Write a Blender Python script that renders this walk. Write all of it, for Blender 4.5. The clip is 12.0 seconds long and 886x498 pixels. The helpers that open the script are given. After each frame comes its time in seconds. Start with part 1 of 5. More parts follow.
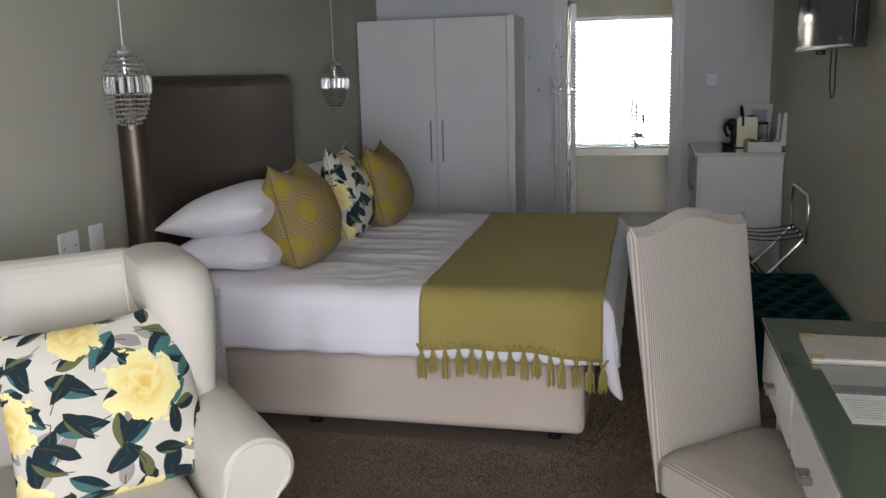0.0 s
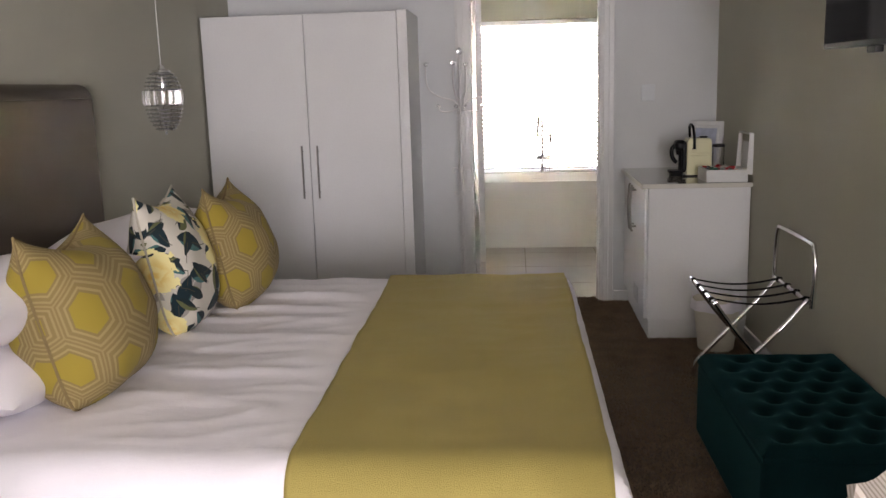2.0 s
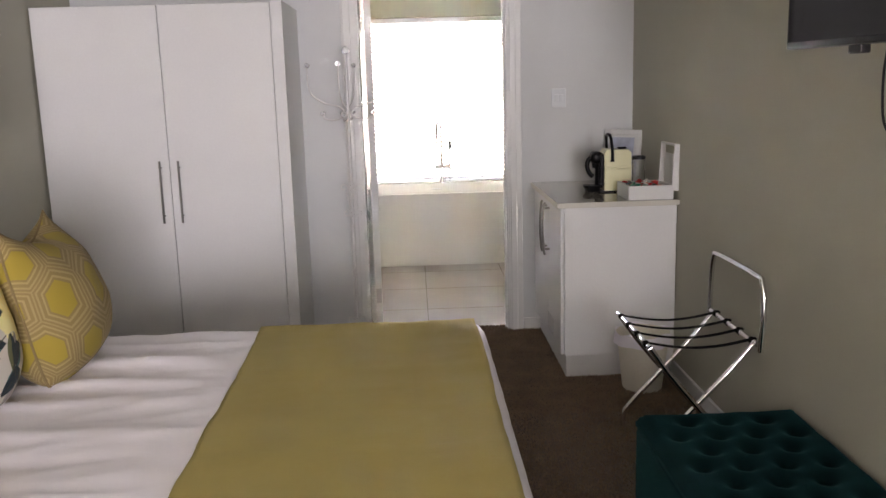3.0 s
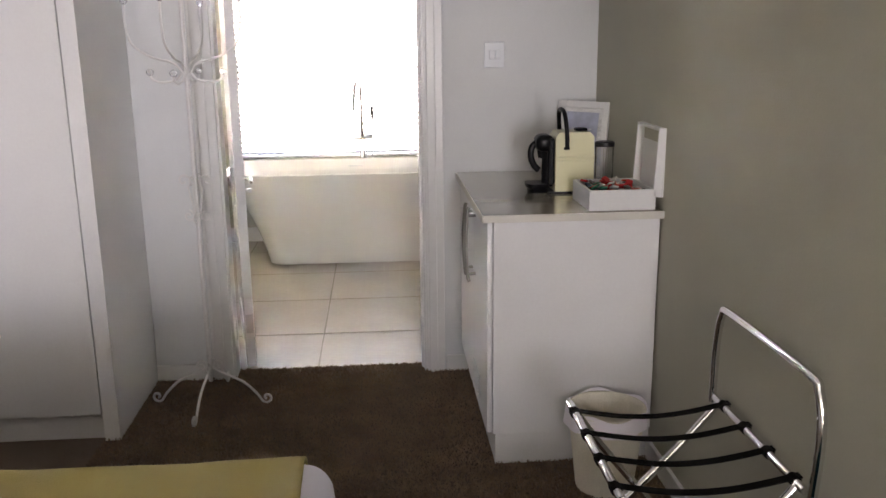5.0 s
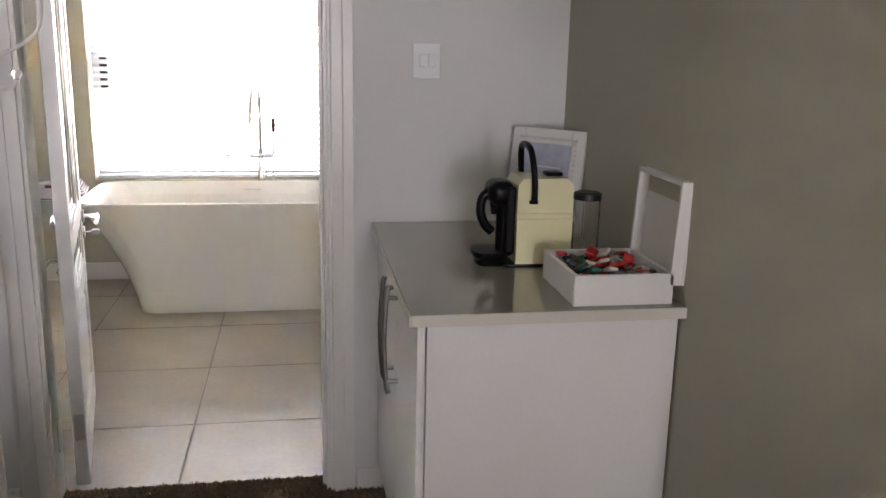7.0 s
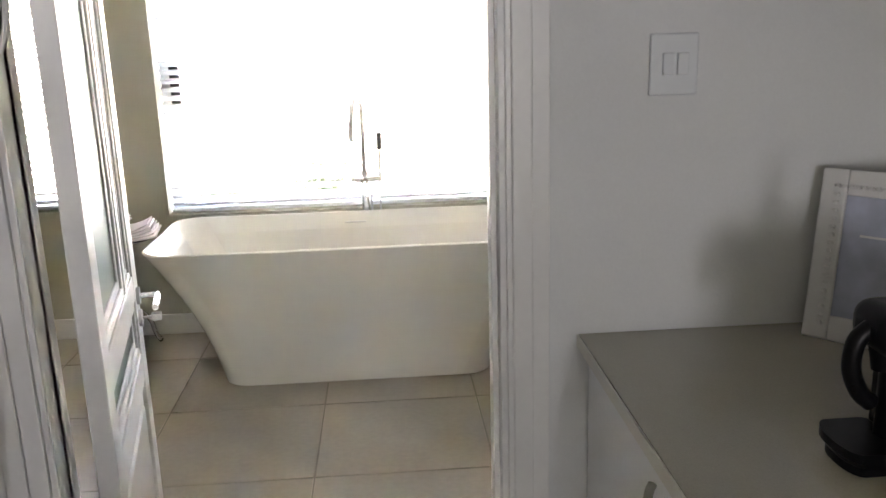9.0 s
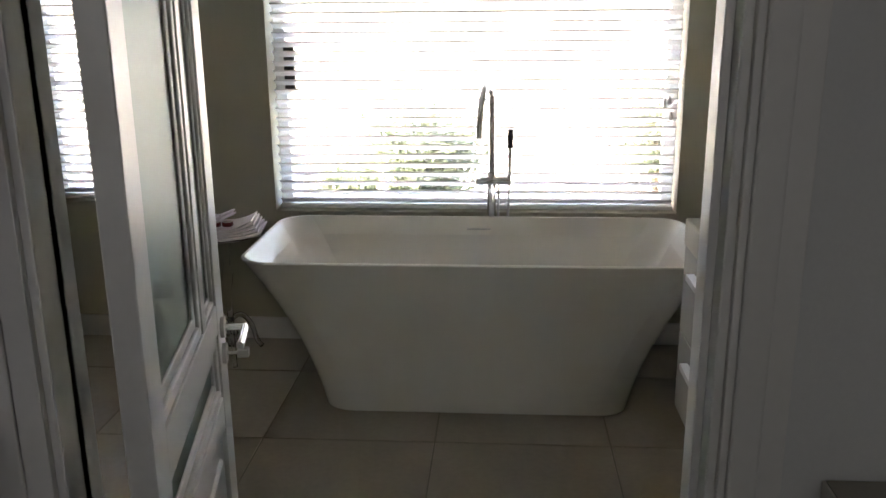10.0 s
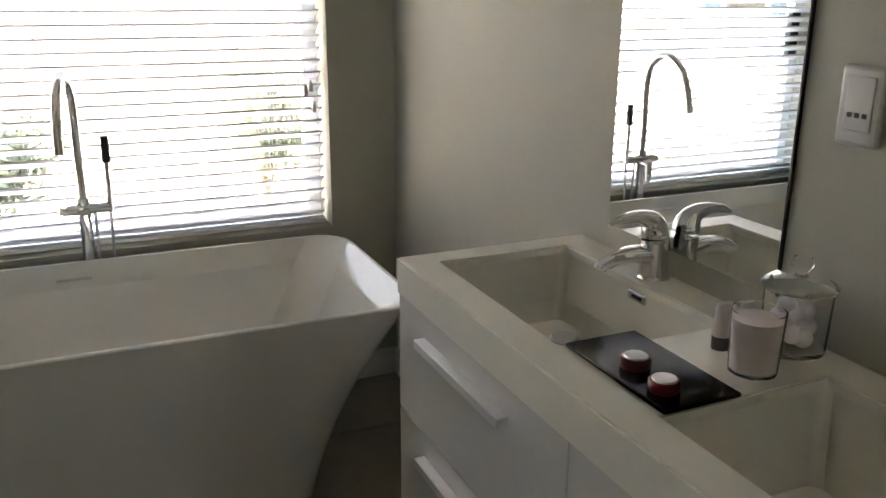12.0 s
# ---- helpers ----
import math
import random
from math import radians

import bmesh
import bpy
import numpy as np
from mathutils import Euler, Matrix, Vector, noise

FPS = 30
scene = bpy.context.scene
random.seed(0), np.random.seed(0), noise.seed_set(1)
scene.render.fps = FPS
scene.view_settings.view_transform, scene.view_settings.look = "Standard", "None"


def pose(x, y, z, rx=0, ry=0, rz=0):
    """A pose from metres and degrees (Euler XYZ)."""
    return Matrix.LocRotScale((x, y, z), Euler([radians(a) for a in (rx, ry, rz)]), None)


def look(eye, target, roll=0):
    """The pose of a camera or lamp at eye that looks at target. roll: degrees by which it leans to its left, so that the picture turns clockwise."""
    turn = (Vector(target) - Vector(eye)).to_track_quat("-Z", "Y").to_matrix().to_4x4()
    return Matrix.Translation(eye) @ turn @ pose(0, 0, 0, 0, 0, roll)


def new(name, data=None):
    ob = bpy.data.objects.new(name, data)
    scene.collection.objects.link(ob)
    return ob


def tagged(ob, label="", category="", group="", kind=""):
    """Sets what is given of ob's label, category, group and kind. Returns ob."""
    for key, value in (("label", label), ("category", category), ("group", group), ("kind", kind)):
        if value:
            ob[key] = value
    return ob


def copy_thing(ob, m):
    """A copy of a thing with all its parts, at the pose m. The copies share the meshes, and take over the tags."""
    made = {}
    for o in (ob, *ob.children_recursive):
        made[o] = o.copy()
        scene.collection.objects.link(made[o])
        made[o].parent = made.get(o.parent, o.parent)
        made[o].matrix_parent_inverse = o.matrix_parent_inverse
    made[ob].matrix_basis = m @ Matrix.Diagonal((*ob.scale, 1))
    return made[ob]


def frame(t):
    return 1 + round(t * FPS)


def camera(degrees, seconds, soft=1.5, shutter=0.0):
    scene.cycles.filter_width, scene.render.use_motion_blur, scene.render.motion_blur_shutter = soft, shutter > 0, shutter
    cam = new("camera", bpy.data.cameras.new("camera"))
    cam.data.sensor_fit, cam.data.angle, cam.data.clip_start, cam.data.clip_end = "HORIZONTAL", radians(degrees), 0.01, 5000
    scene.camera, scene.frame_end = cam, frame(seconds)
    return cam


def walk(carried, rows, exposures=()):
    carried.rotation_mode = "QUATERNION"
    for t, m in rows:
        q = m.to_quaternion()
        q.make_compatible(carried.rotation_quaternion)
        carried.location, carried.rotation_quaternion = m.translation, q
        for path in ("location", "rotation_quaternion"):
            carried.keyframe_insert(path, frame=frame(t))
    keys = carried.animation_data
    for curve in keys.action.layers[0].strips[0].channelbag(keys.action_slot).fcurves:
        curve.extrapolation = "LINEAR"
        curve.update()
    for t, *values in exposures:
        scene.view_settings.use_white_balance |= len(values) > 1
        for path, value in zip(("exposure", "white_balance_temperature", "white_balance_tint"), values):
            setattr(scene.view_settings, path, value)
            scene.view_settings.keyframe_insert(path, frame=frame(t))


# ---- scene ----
cam = camera(54.8, 12.0)
PATH = [
    (0, (0.044, 0.387, 1.484), (-0.412, 2.293, 1.085), -1.6),
    (0.5, (-0.081, 0.746, 1.475), (-0.478, 2.67, 1.099), -1.6),
    (1, (-0.179, 1.084, 1.461), (-0.508, 3.016, 1.059), -2.7),
    (1.5, (-0.192, 1.474, 1.487), (-0.557, 3.399, 1.086), -2.1),
    (2, (-0.298, 1.855, 1.456), (-0.475, 3.812, 1.086), -1.7),
    (2.5, (-0.336, 2.199, 1.482), (-0.359, 4.165, 1.119), -3.0),
    (3, (-0.296, 2.553, 1.475), (-0.238, 4.517, 1.1), -1.6),
    (3.5, (-0.281, 2.943, 1.501), (-0.094, 4.895, 1.11), -1.8),
    (4.5, (0.045, 3.6, 1.47), (0.208, 5.545, 1.03), -1.2),
    (5.3, (0.06, 4.155, 1.445), (0.198, 6.089, 0.952), -0.5),
    (5.5, (0.067, 4.257, 1.459), (0.18, 6.19, 0.959), -1.8),
    (6, (0.149, 4.514, 1.465), (0.238, 6.462, 1.02), -0.7),
    (6.5, (0.182, 4.743, 1.47), (0.445, 6.67, 1.006), 0.7),
    (6.7, (0.177, 4.843, 1.447), (0.485, 6.766, 0.991), 1.3),
    (8.5, (0.126, 5.817, 1.423), (0.497, 7.693, 0.838), 0.9),
    (9, (0.04, 6.092, 1.457), (0.167, 8.025, 0.961), -1.7),
    (9.5, (0.008, 6.346, 1.452), (-0.075, 8.298, 1.022), -2.1),
    (10, (-0.02, 6.6, 1.465), (-0.154, 8.523, 0.932), -0.5),
    (10.5, (-0.131, 6.871, 1.444), (-0.268, 8.794, 0.91), -3.1),
    (11, (-0.128, 7.096, 1.448), (-0.077, 9.021, 0.909), -0.6),
    (11.5, (-0.088, 7.288, 1.451), (0.251, 9.177, 0.889), 0.3),
    (12, (-0.096, 7.469, 1.433), (0.687, 9.211, 0.841), 0.4),
]
EXPOSURES = [(0, 6.05, 6500, 16), (1.0, 6.25, 6650, 18), (1.5, 6.2, 6950, 21), (2.0, 6.9, 7200, 24), (3.0, 7.3, 7200, 25), (5.5, 7.45, 7150, 25), (6.0, 7.25, 7150, 25), (8.5, 7.1, 7150, 25), (9.0, 6.95, 7100, 20), (9.5, 5.5, 7100, 18), (10.0, 5.05, 7100, 18), (10.5, 5.0, 7150, 18), (12, 5.05, 7150, 17)]
walk(cam, [(t, look(eye, target, roll)) for t, eye, target, roll in PATH], EXPOSURES)

# ---- light ----
world = bpy.data.worlds.new("sky")
scene.world = world
world.use_nodes = True
wn = world.node_tree
sky = wn.nodes.new("ShaderNodeTexSky")
sky.sky_type, sky.sun_disc = "NISHITA", False
sky.sun_elevation, sky.sun_rotation = radians(41), radians(270)
sky.dust_density = 3.0
wn.links.new(sky.outputs[0], wn.nodes["Background"].inputs[0])
wn.nodes["Background"].inputs[1].default_value = 0.15

sun = new("sun", bpy.data.lights.new("sun", "SUN"))
sun.data.energy, sun.data.angle, sun.data.color = 4.0, radians(2), (1.0, 0.95, 0.88)
sun.matrix_world = look((0, 0, 0), (0.75, 0.05, -0.66))

def daylight(name, width, height, watts, m):
    """Area lamp added in place of sky light, in an unseen bedroom opening behind the walker."""
    ob = new(name, bpy.data.lights.new(name, "AREA"))
    ob.data.shape, ob.data.size, ob.data.size_y = "RECTANGLE", width, height
    ob.data.energy, ob.data.color = watts, (0.80, 0.86, 0.94)
    ob.matrix_world = m


# stands in for the sky, which is shut out behind the glass doors
daylight("door_sky_lamp", 0.82, 2.1, 1.9, look((0.465, -3.06, 1.17), (0.465, 0, 1.17)))
# fill light for the left wall, at the added side opening
daylight("side_fill_lamp", 1.75, 1.75, 2.6, look((1.04, -1.55, 1.35), (0, -1.55, 1.35)))

# ---- materials ----
def mat(name, colour, rough=0.6, metal=0.0, grain=0.0, scale=40.0, blotch=0.0, bscale=2.0, bump=0.0, bumpscale=None,
        vary=0.0, sheen=0.0, coat=0.0, trans=0.0, ior=1.45, stretch=(1, 1, 1)):
    m = bpy.data.materials.new(name)
    m.use_nodes = True
    n, ln = m.node_tree.nodes, m.node_tree.links
    p = n["Principled BSDF"]
    p.inputs["Roughness"].default_value, p.inputs["Metallic"].default_value = rough, metal
    p.inputs["Base Color"].default_value = (*colour, 1)
    p.inputs["IOR"].default_value = ior
    p.inputs["Transmission Weight"].default_value = trans
    p.inputs["Sheen Weight"].default_value = sheen
    p.inputs["Coat Weight"].default_value = coat
    tc = n.new("ShaderNodeTexCoord")
    mp = n.new("ShaderNodeMapping")
    mp.inputs["Scale"].default_value = stretch
    ln.new(tc.outputs["Object"], mp.inputs[0])
    last = None

    def field(sc, detail=4.0):
        t = n.new("ShaderNodeTexNoise")
        t.inputs["Scale"].default_value, t.inputs["Detail"].default_value = sc, detail
        ln.new(mp.outputs[0], t.inputs["Vector"])
        return t.outputs["Fac"]

    def shade(fac, amount):
        nonlocal last
        mr = n.new("ShaderNodeMapRange")
        mr.inputs[1].default_value, mr.inputs[2].default_value = 0.25, 0.75
        mr.inputs[3].default_value, mr.inputs[4].default_value = 1 - amount, 1 + amount
        ln.new(fac, mr.inputs[0])
        mx = n.new("ShaderNodeVectorMath")
        mx.operation = "SCALE"
        if last is None:
            mx.inputs[0].default_value = colour
        else:
            ln.new(last, mx.inputs[0])
        ln.new(mr.outputs[0], mx.inputs["Scale"])
        last = mx.outputs[0]

    if grain:
        shade(field(scale), grain)
    if blotch:
        shade(field(bscale, 3.0), blotch)
    if vary:
        oi = n.new("ShaderNodeObjectInfo")
        shade(oi.outputs["Random"], vary)
    if last is not None:
        ln.new(last, p.inputs["Base Color"])
    if bump:
        b = n.new("ShaderNodeBump")
        b.inputs["Strength"].default_value, b.inputs["Distance"].default_value = min(1.0, bump), 0.004
        ln.new(field(bumpscale or scale), b.inputs["Height"])
        ln.new(b.outputs[0], p.inputs["Normal"])
    return m


WALL = mat("greige paint", (0.435, 0.425, 0.35), 0.75, grain=0.02, scale=180, blotch=0.04, bscale=1.3, bump=0.12, bumpscale=160)
WHITEWALL = mat("pale paint", (0.665, 0.68, 0.685), 0.7, grain=0.02, scale=180, blotch=0.03, bscale=1.5, bump=0.12, bumpscale=160)
CEIL = mat("ceiling paint", (0.78, 0.77, 0.74), 0.85, grain=0.02, scale=120, blotch=0.03)
TRIM = mat("white gloss trim", (0.72, 0.72, 0.71), 0.35, grain=0.02, scale=60, blotch=0.03, bump=0.05, bumpscale=70)
CARPET = mat("brown carpet", (0.115, 0.076, 0.047), 0.95, grain=0.35, scale=260, blotch=0.16, bscale=6, bump=1.0, bumpscale=160, sheen=0.15)
TILE = mat("beige porcelain tile", (0.29, 0.257, 0.21), 0.28, grain=0.06, scale=45, blotch=0.10, bscale=3.2, bump=0.03, bumpscale=90, vary=0.03)
GROUT = mat("grey grout", (0.24, 0.215, 0.185), 0.9, grain=0.1, scale=150)
WARD = mat("white laminate", (0.74, 0.74, 0.74), 0.38, grain=0.02, scale=90, blotch=0.02, bump=0.03, bumpscale=120)
CHROME = mat("chrome", (0.78, 0.78, 0.79), 0.1, 1.0, grain=0.03, scale=30)
NICKEL = mat("satin nickel", (0.33, 0.32, 0.30), 0.36, 1.0, grain=0.06, scale=300)
STEEL = mat("brushed steel", (0.55, 0.55, 0.55), 0.28, 1.0, grain=0.06, scale=300)
LINEN = mat("white cotton", (0.90, 0.87, 0.92), 0.8, grain=0.02, scale=500, blotch=0.02, bscale=3, bump=0.16, bumpscale=22, sheen=0.03, stretch=(1, 2.2, 1))
BASE = mat("beige bed fabric", (0.62, 0.52, 0.44), 0.9, grain=0.06, scale=500, blotch=0.04, bscale=3, bump=0.3, bumpscale=500)
THROW = mat("mustard wool", (0.37, 0.295, 0.085), 0.85, grain=0.10, scale=420, blotch=0.03, bscale=5, bump=0.5, bumpscale=380, sheen=0.04)
LEATHER = mat("bronze leather", (0.105, 0.083, 0.063), 0.38, 0.8, grain=0.08, scale=160, blotch=0.08, bscale=3, bump=0.15, bumpscale=220, ior=1.24)
CREAM = mat("cream upholstery", (0.60, 0.56, 0.49), 0.8, grain=0.03, scale=400, blotch=0.03, bscale=4, bump=0.2, bumpscale=450, sheen=0.05)
VELVET = mat("dark green velvet", (0.0014, 0.011, 0.0125), 0.9, grain=0.15, scale=200, blotch=0.2, bscale=6, bump=0.2, bumpscale=240, sheen=0.16, ior=1.12)
VELVET.node_tree.nodes["Principled BSDF"].inputs["Sheen Tint"].default_value = (0.08, 0.42, 0.44, 1)
DARKWOOD = mat("dark wood", (0.03, 0.018, 0.012), 0.4, grain=0.25, scale=60, stretch=(1, 1, 0.1))
BLACK = mat("black plastic", (0.008, 0.008, 0.009), 0.4, grain=0.1, scale=90)
SCREEN = mat("dark glass screen", (0.006, 0.006, 0.008), 0.05, ior=1.36)
GLOSSBLACK = mat("gloss black plastic", (0.004, 0.004, 0.005), 0.35, grain=0.1, scale=90, ior=1.28)
WEBBING = mat("black webbing", (0.008, 0.007, 0.006), 0.9, grain=0.2, scale=300, ior=1.2)
ACRYL = mat("white bath acrylic", (0.75, 0.74, 0.69), 0.22, grain=0.01, scale=30, blotch=0.015, coat=0.3)
GLASS = mat("clear glass", (1, 1, 1), 0.02, trans=1.0)
THINGLASS = mat("thin clear glass", (1, 1, 1), 0.02, trans=1.0, ior=1.14)
MIRROR = mat("mirror silver", (0.86, 0.88, 0.87), 0.01, 1.0)
STONE = mat("taupe stone top", (0.36, 0.335, 0.27), 0.06, grain=0.06, scale=400, blotch=0.03, bscale=6, coat=0.5, ior=1.5)
GREENTOP = mat("green glass desk top", (0.115, 0.15, 0.11), 0.12, grain=0.02, scale=40, blotch=0.03, coat=0.6)


# ---- mesh helpers ----
def B():
    return bmesh.new()


def boxm(bm, x0, x1, y0, y1, z0, z1, bevel=0.0, seg=2):
    m = Matrix.LocRotScale(((x0 + x1) / 2, (y0 + y1) / 2, (z0 + z1) / 2), None, (x1 - x0, y1 - y0, z1 - z0))
    g = bmesh.ops.create_cube(bm, size=1.0, matrix=m)
    if bevel:
        vs = set(g["verts"])
        es = [e for e in bm.edges if e.verts[0] in vs and e.verts[1] in vs]
        bmesh.ops.bevel(bm, geom=es, offset=bevel, segments=seg, affect="EDGES", profile=0.5, clamp_overlap=True)
    return bm


def tube(bm, pts, r, n=8, cap=True):
    pts = [Vector(p) for p in pts]
    rr = r if isinstance(r, (list, tuple)) else [r] * len(pts)
    rings, ref = [], None
    for i, p in enumerate(pts):
        d = (pts[min(i + 1, len(pts) - 1)] - pts[max(i - 1, 0)])
        d = d.normalized() if d.length > 1e-9 else Vector((0, 0, 1))
        if ref is None:
            ref = Vector((1, 0, 0)) if abs(d.x) < 0.8 else Vector((0, 1, 0))
        u = (ref - d * ref.dot(d)).normalized()
        ref = u
        v = d.cross(u)
        rings.append([bm.verts.new(p + rr[i] * (math.cos(2 * math.pi * k / n) * u + math.sin(2 * math.pi * k / n) * v)) for k in range(n)])
    for a, b in zip(rings, rings[1:]):
        for k in range(n):
            bm.faces.new((a[k], a[(k + 1) % n], b[(k + 1) % n], b[k]))
    if cap:
        bm.faces.new(rings[0][::-1])
        bm.faces.new(rings[-1])
    return bm


def smoothed(pts, per=6):
    """A Catmull-Rom curve through the points."""
    p = [Vector(q) for q in pts]
    p = [p[0] * 2 - p[1]] + p + [p[-1] * 2 - p[-2]]
    out = []
    for i in range(1, len(p) - 2):
        for k in range(per):
            t = k / per
            a, b, c, d = p[i - 1:i + 3]
            out.append(0.5 * (2 * b + (c - a) * t + (2 * a - 5 * b + 4 * c - d) * t * t + (3 * b - a - 3 * c + d) * t ** 3))
    out.append(p[-2])
    return out


def lathe(bm, prof, n=24, at=(0, 0, 0)):
    rings = []
    for r, z in prof:
        rings.append([bm.verts.new((at[0] + max(r, 1e-4) * math.cos(2 * math.pi * k / n), at[1] + max(r, 1e-4) * math.sin(2 * math.pi * k / n), at[2] + z)) for k in range(n)])
    for a, b in zip(rings, rings[1:]):
        for k in range(n):
            bm.faces.new((a[k], a[(k + 1) % n], b[(k + 1) % n], b[k]))
    bm.faces.new(rings[0][::-1])
    bm.faces.new(rings[-1])
    return bm


def roundrect(cx, cy, hx, hy, r, z, n=8):
    out = []
    for sx, sy, a0 in ((1, 1, 0), (-1, 1, 90), (-1, -1, 180), (1, -1, 270)):
        for k in range(n + 1):
            a = radians(a0 + 90 * k / n)
            out.append((cx + sx * (hx - r) + r * math.cos(a), cy + sy * (hy - r) + r * math.sin(a), z))
    return out


def loft(bm, rings, cap0=True, cap1=True):
    vs = [[bm.verts.new(p) for p in ring] for ring in rings]
    n = len(vs[0])
    for a, b in zip(vs, vs[1:]):
        for k in range(n):
            bm.faces.new((a[k], a[(k + 1) % n], b[(k + 1) % n], b[k]))
    if cap0:
        bm.faces.new(vs[0][::-1])
    if cap1:
        bm.faces.new(vs[-1])
    return bm


def sheet(bm, nu, nv, f):
    """A grid of points f(u, v), u and v from 0 to 1."""
    g = [[bm.verts.new(f(i / nu, j / nv)) for j in range(nv + 1)] for i in range(nu + 1)]
    for i in range(nu):
        for j in range(nv):
            bm.faces.new((g[i][j], g[i + 1][j], g[i + 1][j + 1], g[i][j + 1]))
    return g


def shell(bm, t):
    """Give an open sheet a thickness and closed edges."""
    bm.normal_update()
    bmesh.ops.solidify(bm, geom=list(bm.faces), thickness=t)


def mesh_object(name, bm, material, smooth=True, normals=True):
    if normals:
        bmesh.ops.recalc_face_normals(bm, faces=bm.faces)
    me = bpy.data.meshes.new(name)
    bm.to_mesh(me)
    bm.free()
    me.materials.append(material)
    if smooth:
        me.shade_smooth()
        me.set_sharp_from_angle(angle=radians(35))
        areas = sorted(p.area for p in me.polygons)
        for p in me.polygons:
            if p.area > max(12 * areas[len(areas) // 2], 0.04 * areas[-1]):
                p.use_smooth = False
    return new(name, me)


def part(name, bm, material, parent, label="", smooth=True, normals=True):
    ob = mesh_object(name, bm, material, smooth, normals)
    ob.parent = parent
    if label:
        ob["label"] = label
    return ob


def thing(name, label, category, x=0, y=0, z=0, rz=0, group="", kind=""):
    ob = new(name)
    ob.matrix_world = pose(x, y, z, 0, 0, rz)
    ob.empty_display_size = 0.1
    return tagged(ob, label, category, group, kind)


def single(name, bm, material, label, category, x=0, y=0, z=0, rz=0, group="", kind="", smooth=True, normals=True):
    ob = mesh_object(name, bm, material, smooth, normals)
    ob.matrix_world = pose(x, y, z, 0, 0, rz)
    return tagged(ob, label, category, group, kind)


def structure(name, bm, material, label, smooth=False):
    return tagged(mesh_object(name, bm, material, smooth), label, "", "", "structure")


# ---- the setting ----
XL, XR, YB, YF, YT, YW, CEILING = -2.2, 0.985, -3.0, 7.58, 7.675, 10.30, 2.6
DL, DR, DH = -0.595, 0.24, 2.05

structure("floor", boxm(B(), XL, XR, YB, 7.67, -0.1, 0), CARPET, "brown cut-pile carpet over the bedroom floor")
structure("wall_left", boxm(B(), XL - 0.15, XL, YB - 0.2, YW + 0.22, -0.1, CEILING), WALL, "greige painted side wall behind the bed")
# side opening added out of view, to brighten the left wall
S0, S1, SZ0, SZ1 = -2.5, -0.6, 0.4, 2.3
bm = B()
boxm(bm, XR, XR + 0.15, YB - 0.2, S0, -0.1, CEILING)
boxm(bm, XR, XR + 0.15, S1, YW + 0.22, -0.1, CEILING)
boxm(bm, XR, XR + 0.15, S0, S1, -0.1, SZ0)
boxm(bm, XR, XR + 0.15, S0, S1, SZ1, CEILING)
structure("wall_right", bm, WALL, "greige painted side wall with an added opening out of view")
bm = B()
boxm(bm, XL, DL - 0.03, YF, YT, -0.1, CEILING)
boxm(bm, DR + 0.03, XR, YF, YT, -0.1, CEILING)
boxm(bm, DL - 0.03, DR + 0.03, YF, YT, DH + 0.03, CEILING)
structure("wall_between", bm, WHITEWALL, "pale painted wall between bedroom and bathroom with a doorway")
bm = B()
boxm(bm, XL, DL - 0.03, YT, YT + 0.004, 0.0, CEILING)
boxm(bm, DR + 0.03, XR, YT, YT + 0.004, 0.0, CEILING)
boxm(bm, DL - 0.03, DR + 0.03, YT, YT + 0.004, DH + 0.03, CEILING)
structure("wall_bathroom_side", bm, WALL, "greige painted bathroom face of the doorway wall")
W0, W1, WZ0, WZ1 = -1.03, 0.745, 0.60, 2.07
V0, V1 = -2.1, -1.5
bm = B()
boxm(bm, XL, V0, YW, YW + 0.22, -0.1, CEILING)
boxm(bm, V1, W0, YW, YW + 0.22, -0.1, CEILING)
boxm(bm, W1, XR, YW, YW + 0.22, -0.1, CEILING)
for a, b, s in ((V0, V1, 0.64), (W0, W1, WZ0)):
    boxm(bm, a, b, YW, YW + 0.22, -0.1, s)
    boxm(bm, a, b, YW, YW + 0.22, WZ1, CEILING)
structure("wall_window", bm, WALL, "greige bathroom wall with two window openings")
bm = B()
boxm(bm, XL, 0.0, YB - 0.2, YB, -0.1, CEILING)
boxm(bm, 0.93, XR, YB - 0.2, YB, -0.1, CEILING)
boxm(bm, 0.0, 0.93, YB - 0.2, YB, 2.3, CEILING)
structure("wall_back", bm, WALL, "greige wall around the wide glass doors")
structure("ceiling", boxm(B(), XL - 0.15, XR + 0.15, YB - 0.2, YW + 0.22, CEILING, CEILING + 0.12), CEIL, "plain white ceiling")

# skirtings
def skirting(name, x0, x1, y0, y1, h=0.075):
    structure(name, boxm(B(), x0, x1, y0, y1, 0, h, 0.004), TRIM, "white painted skirting board", True)


skirting("baseboard", -0.96, -0.70, YF - 0.014, YF)
skirting("baseboard", 0.335, 0.44, YF - 0.014, YF)
skirting("baseboard", XL, XL + 0.014, YB, 7.0)
skirting("baseboard", XR - 0.014, XR, YB, 6.7)
skirting("baseboard", XL, XR, YW - 0.014, YW, 0.105)
skirting("baseboard", XR - 0.014, XR, YT, YW - 0.014, 0.105)


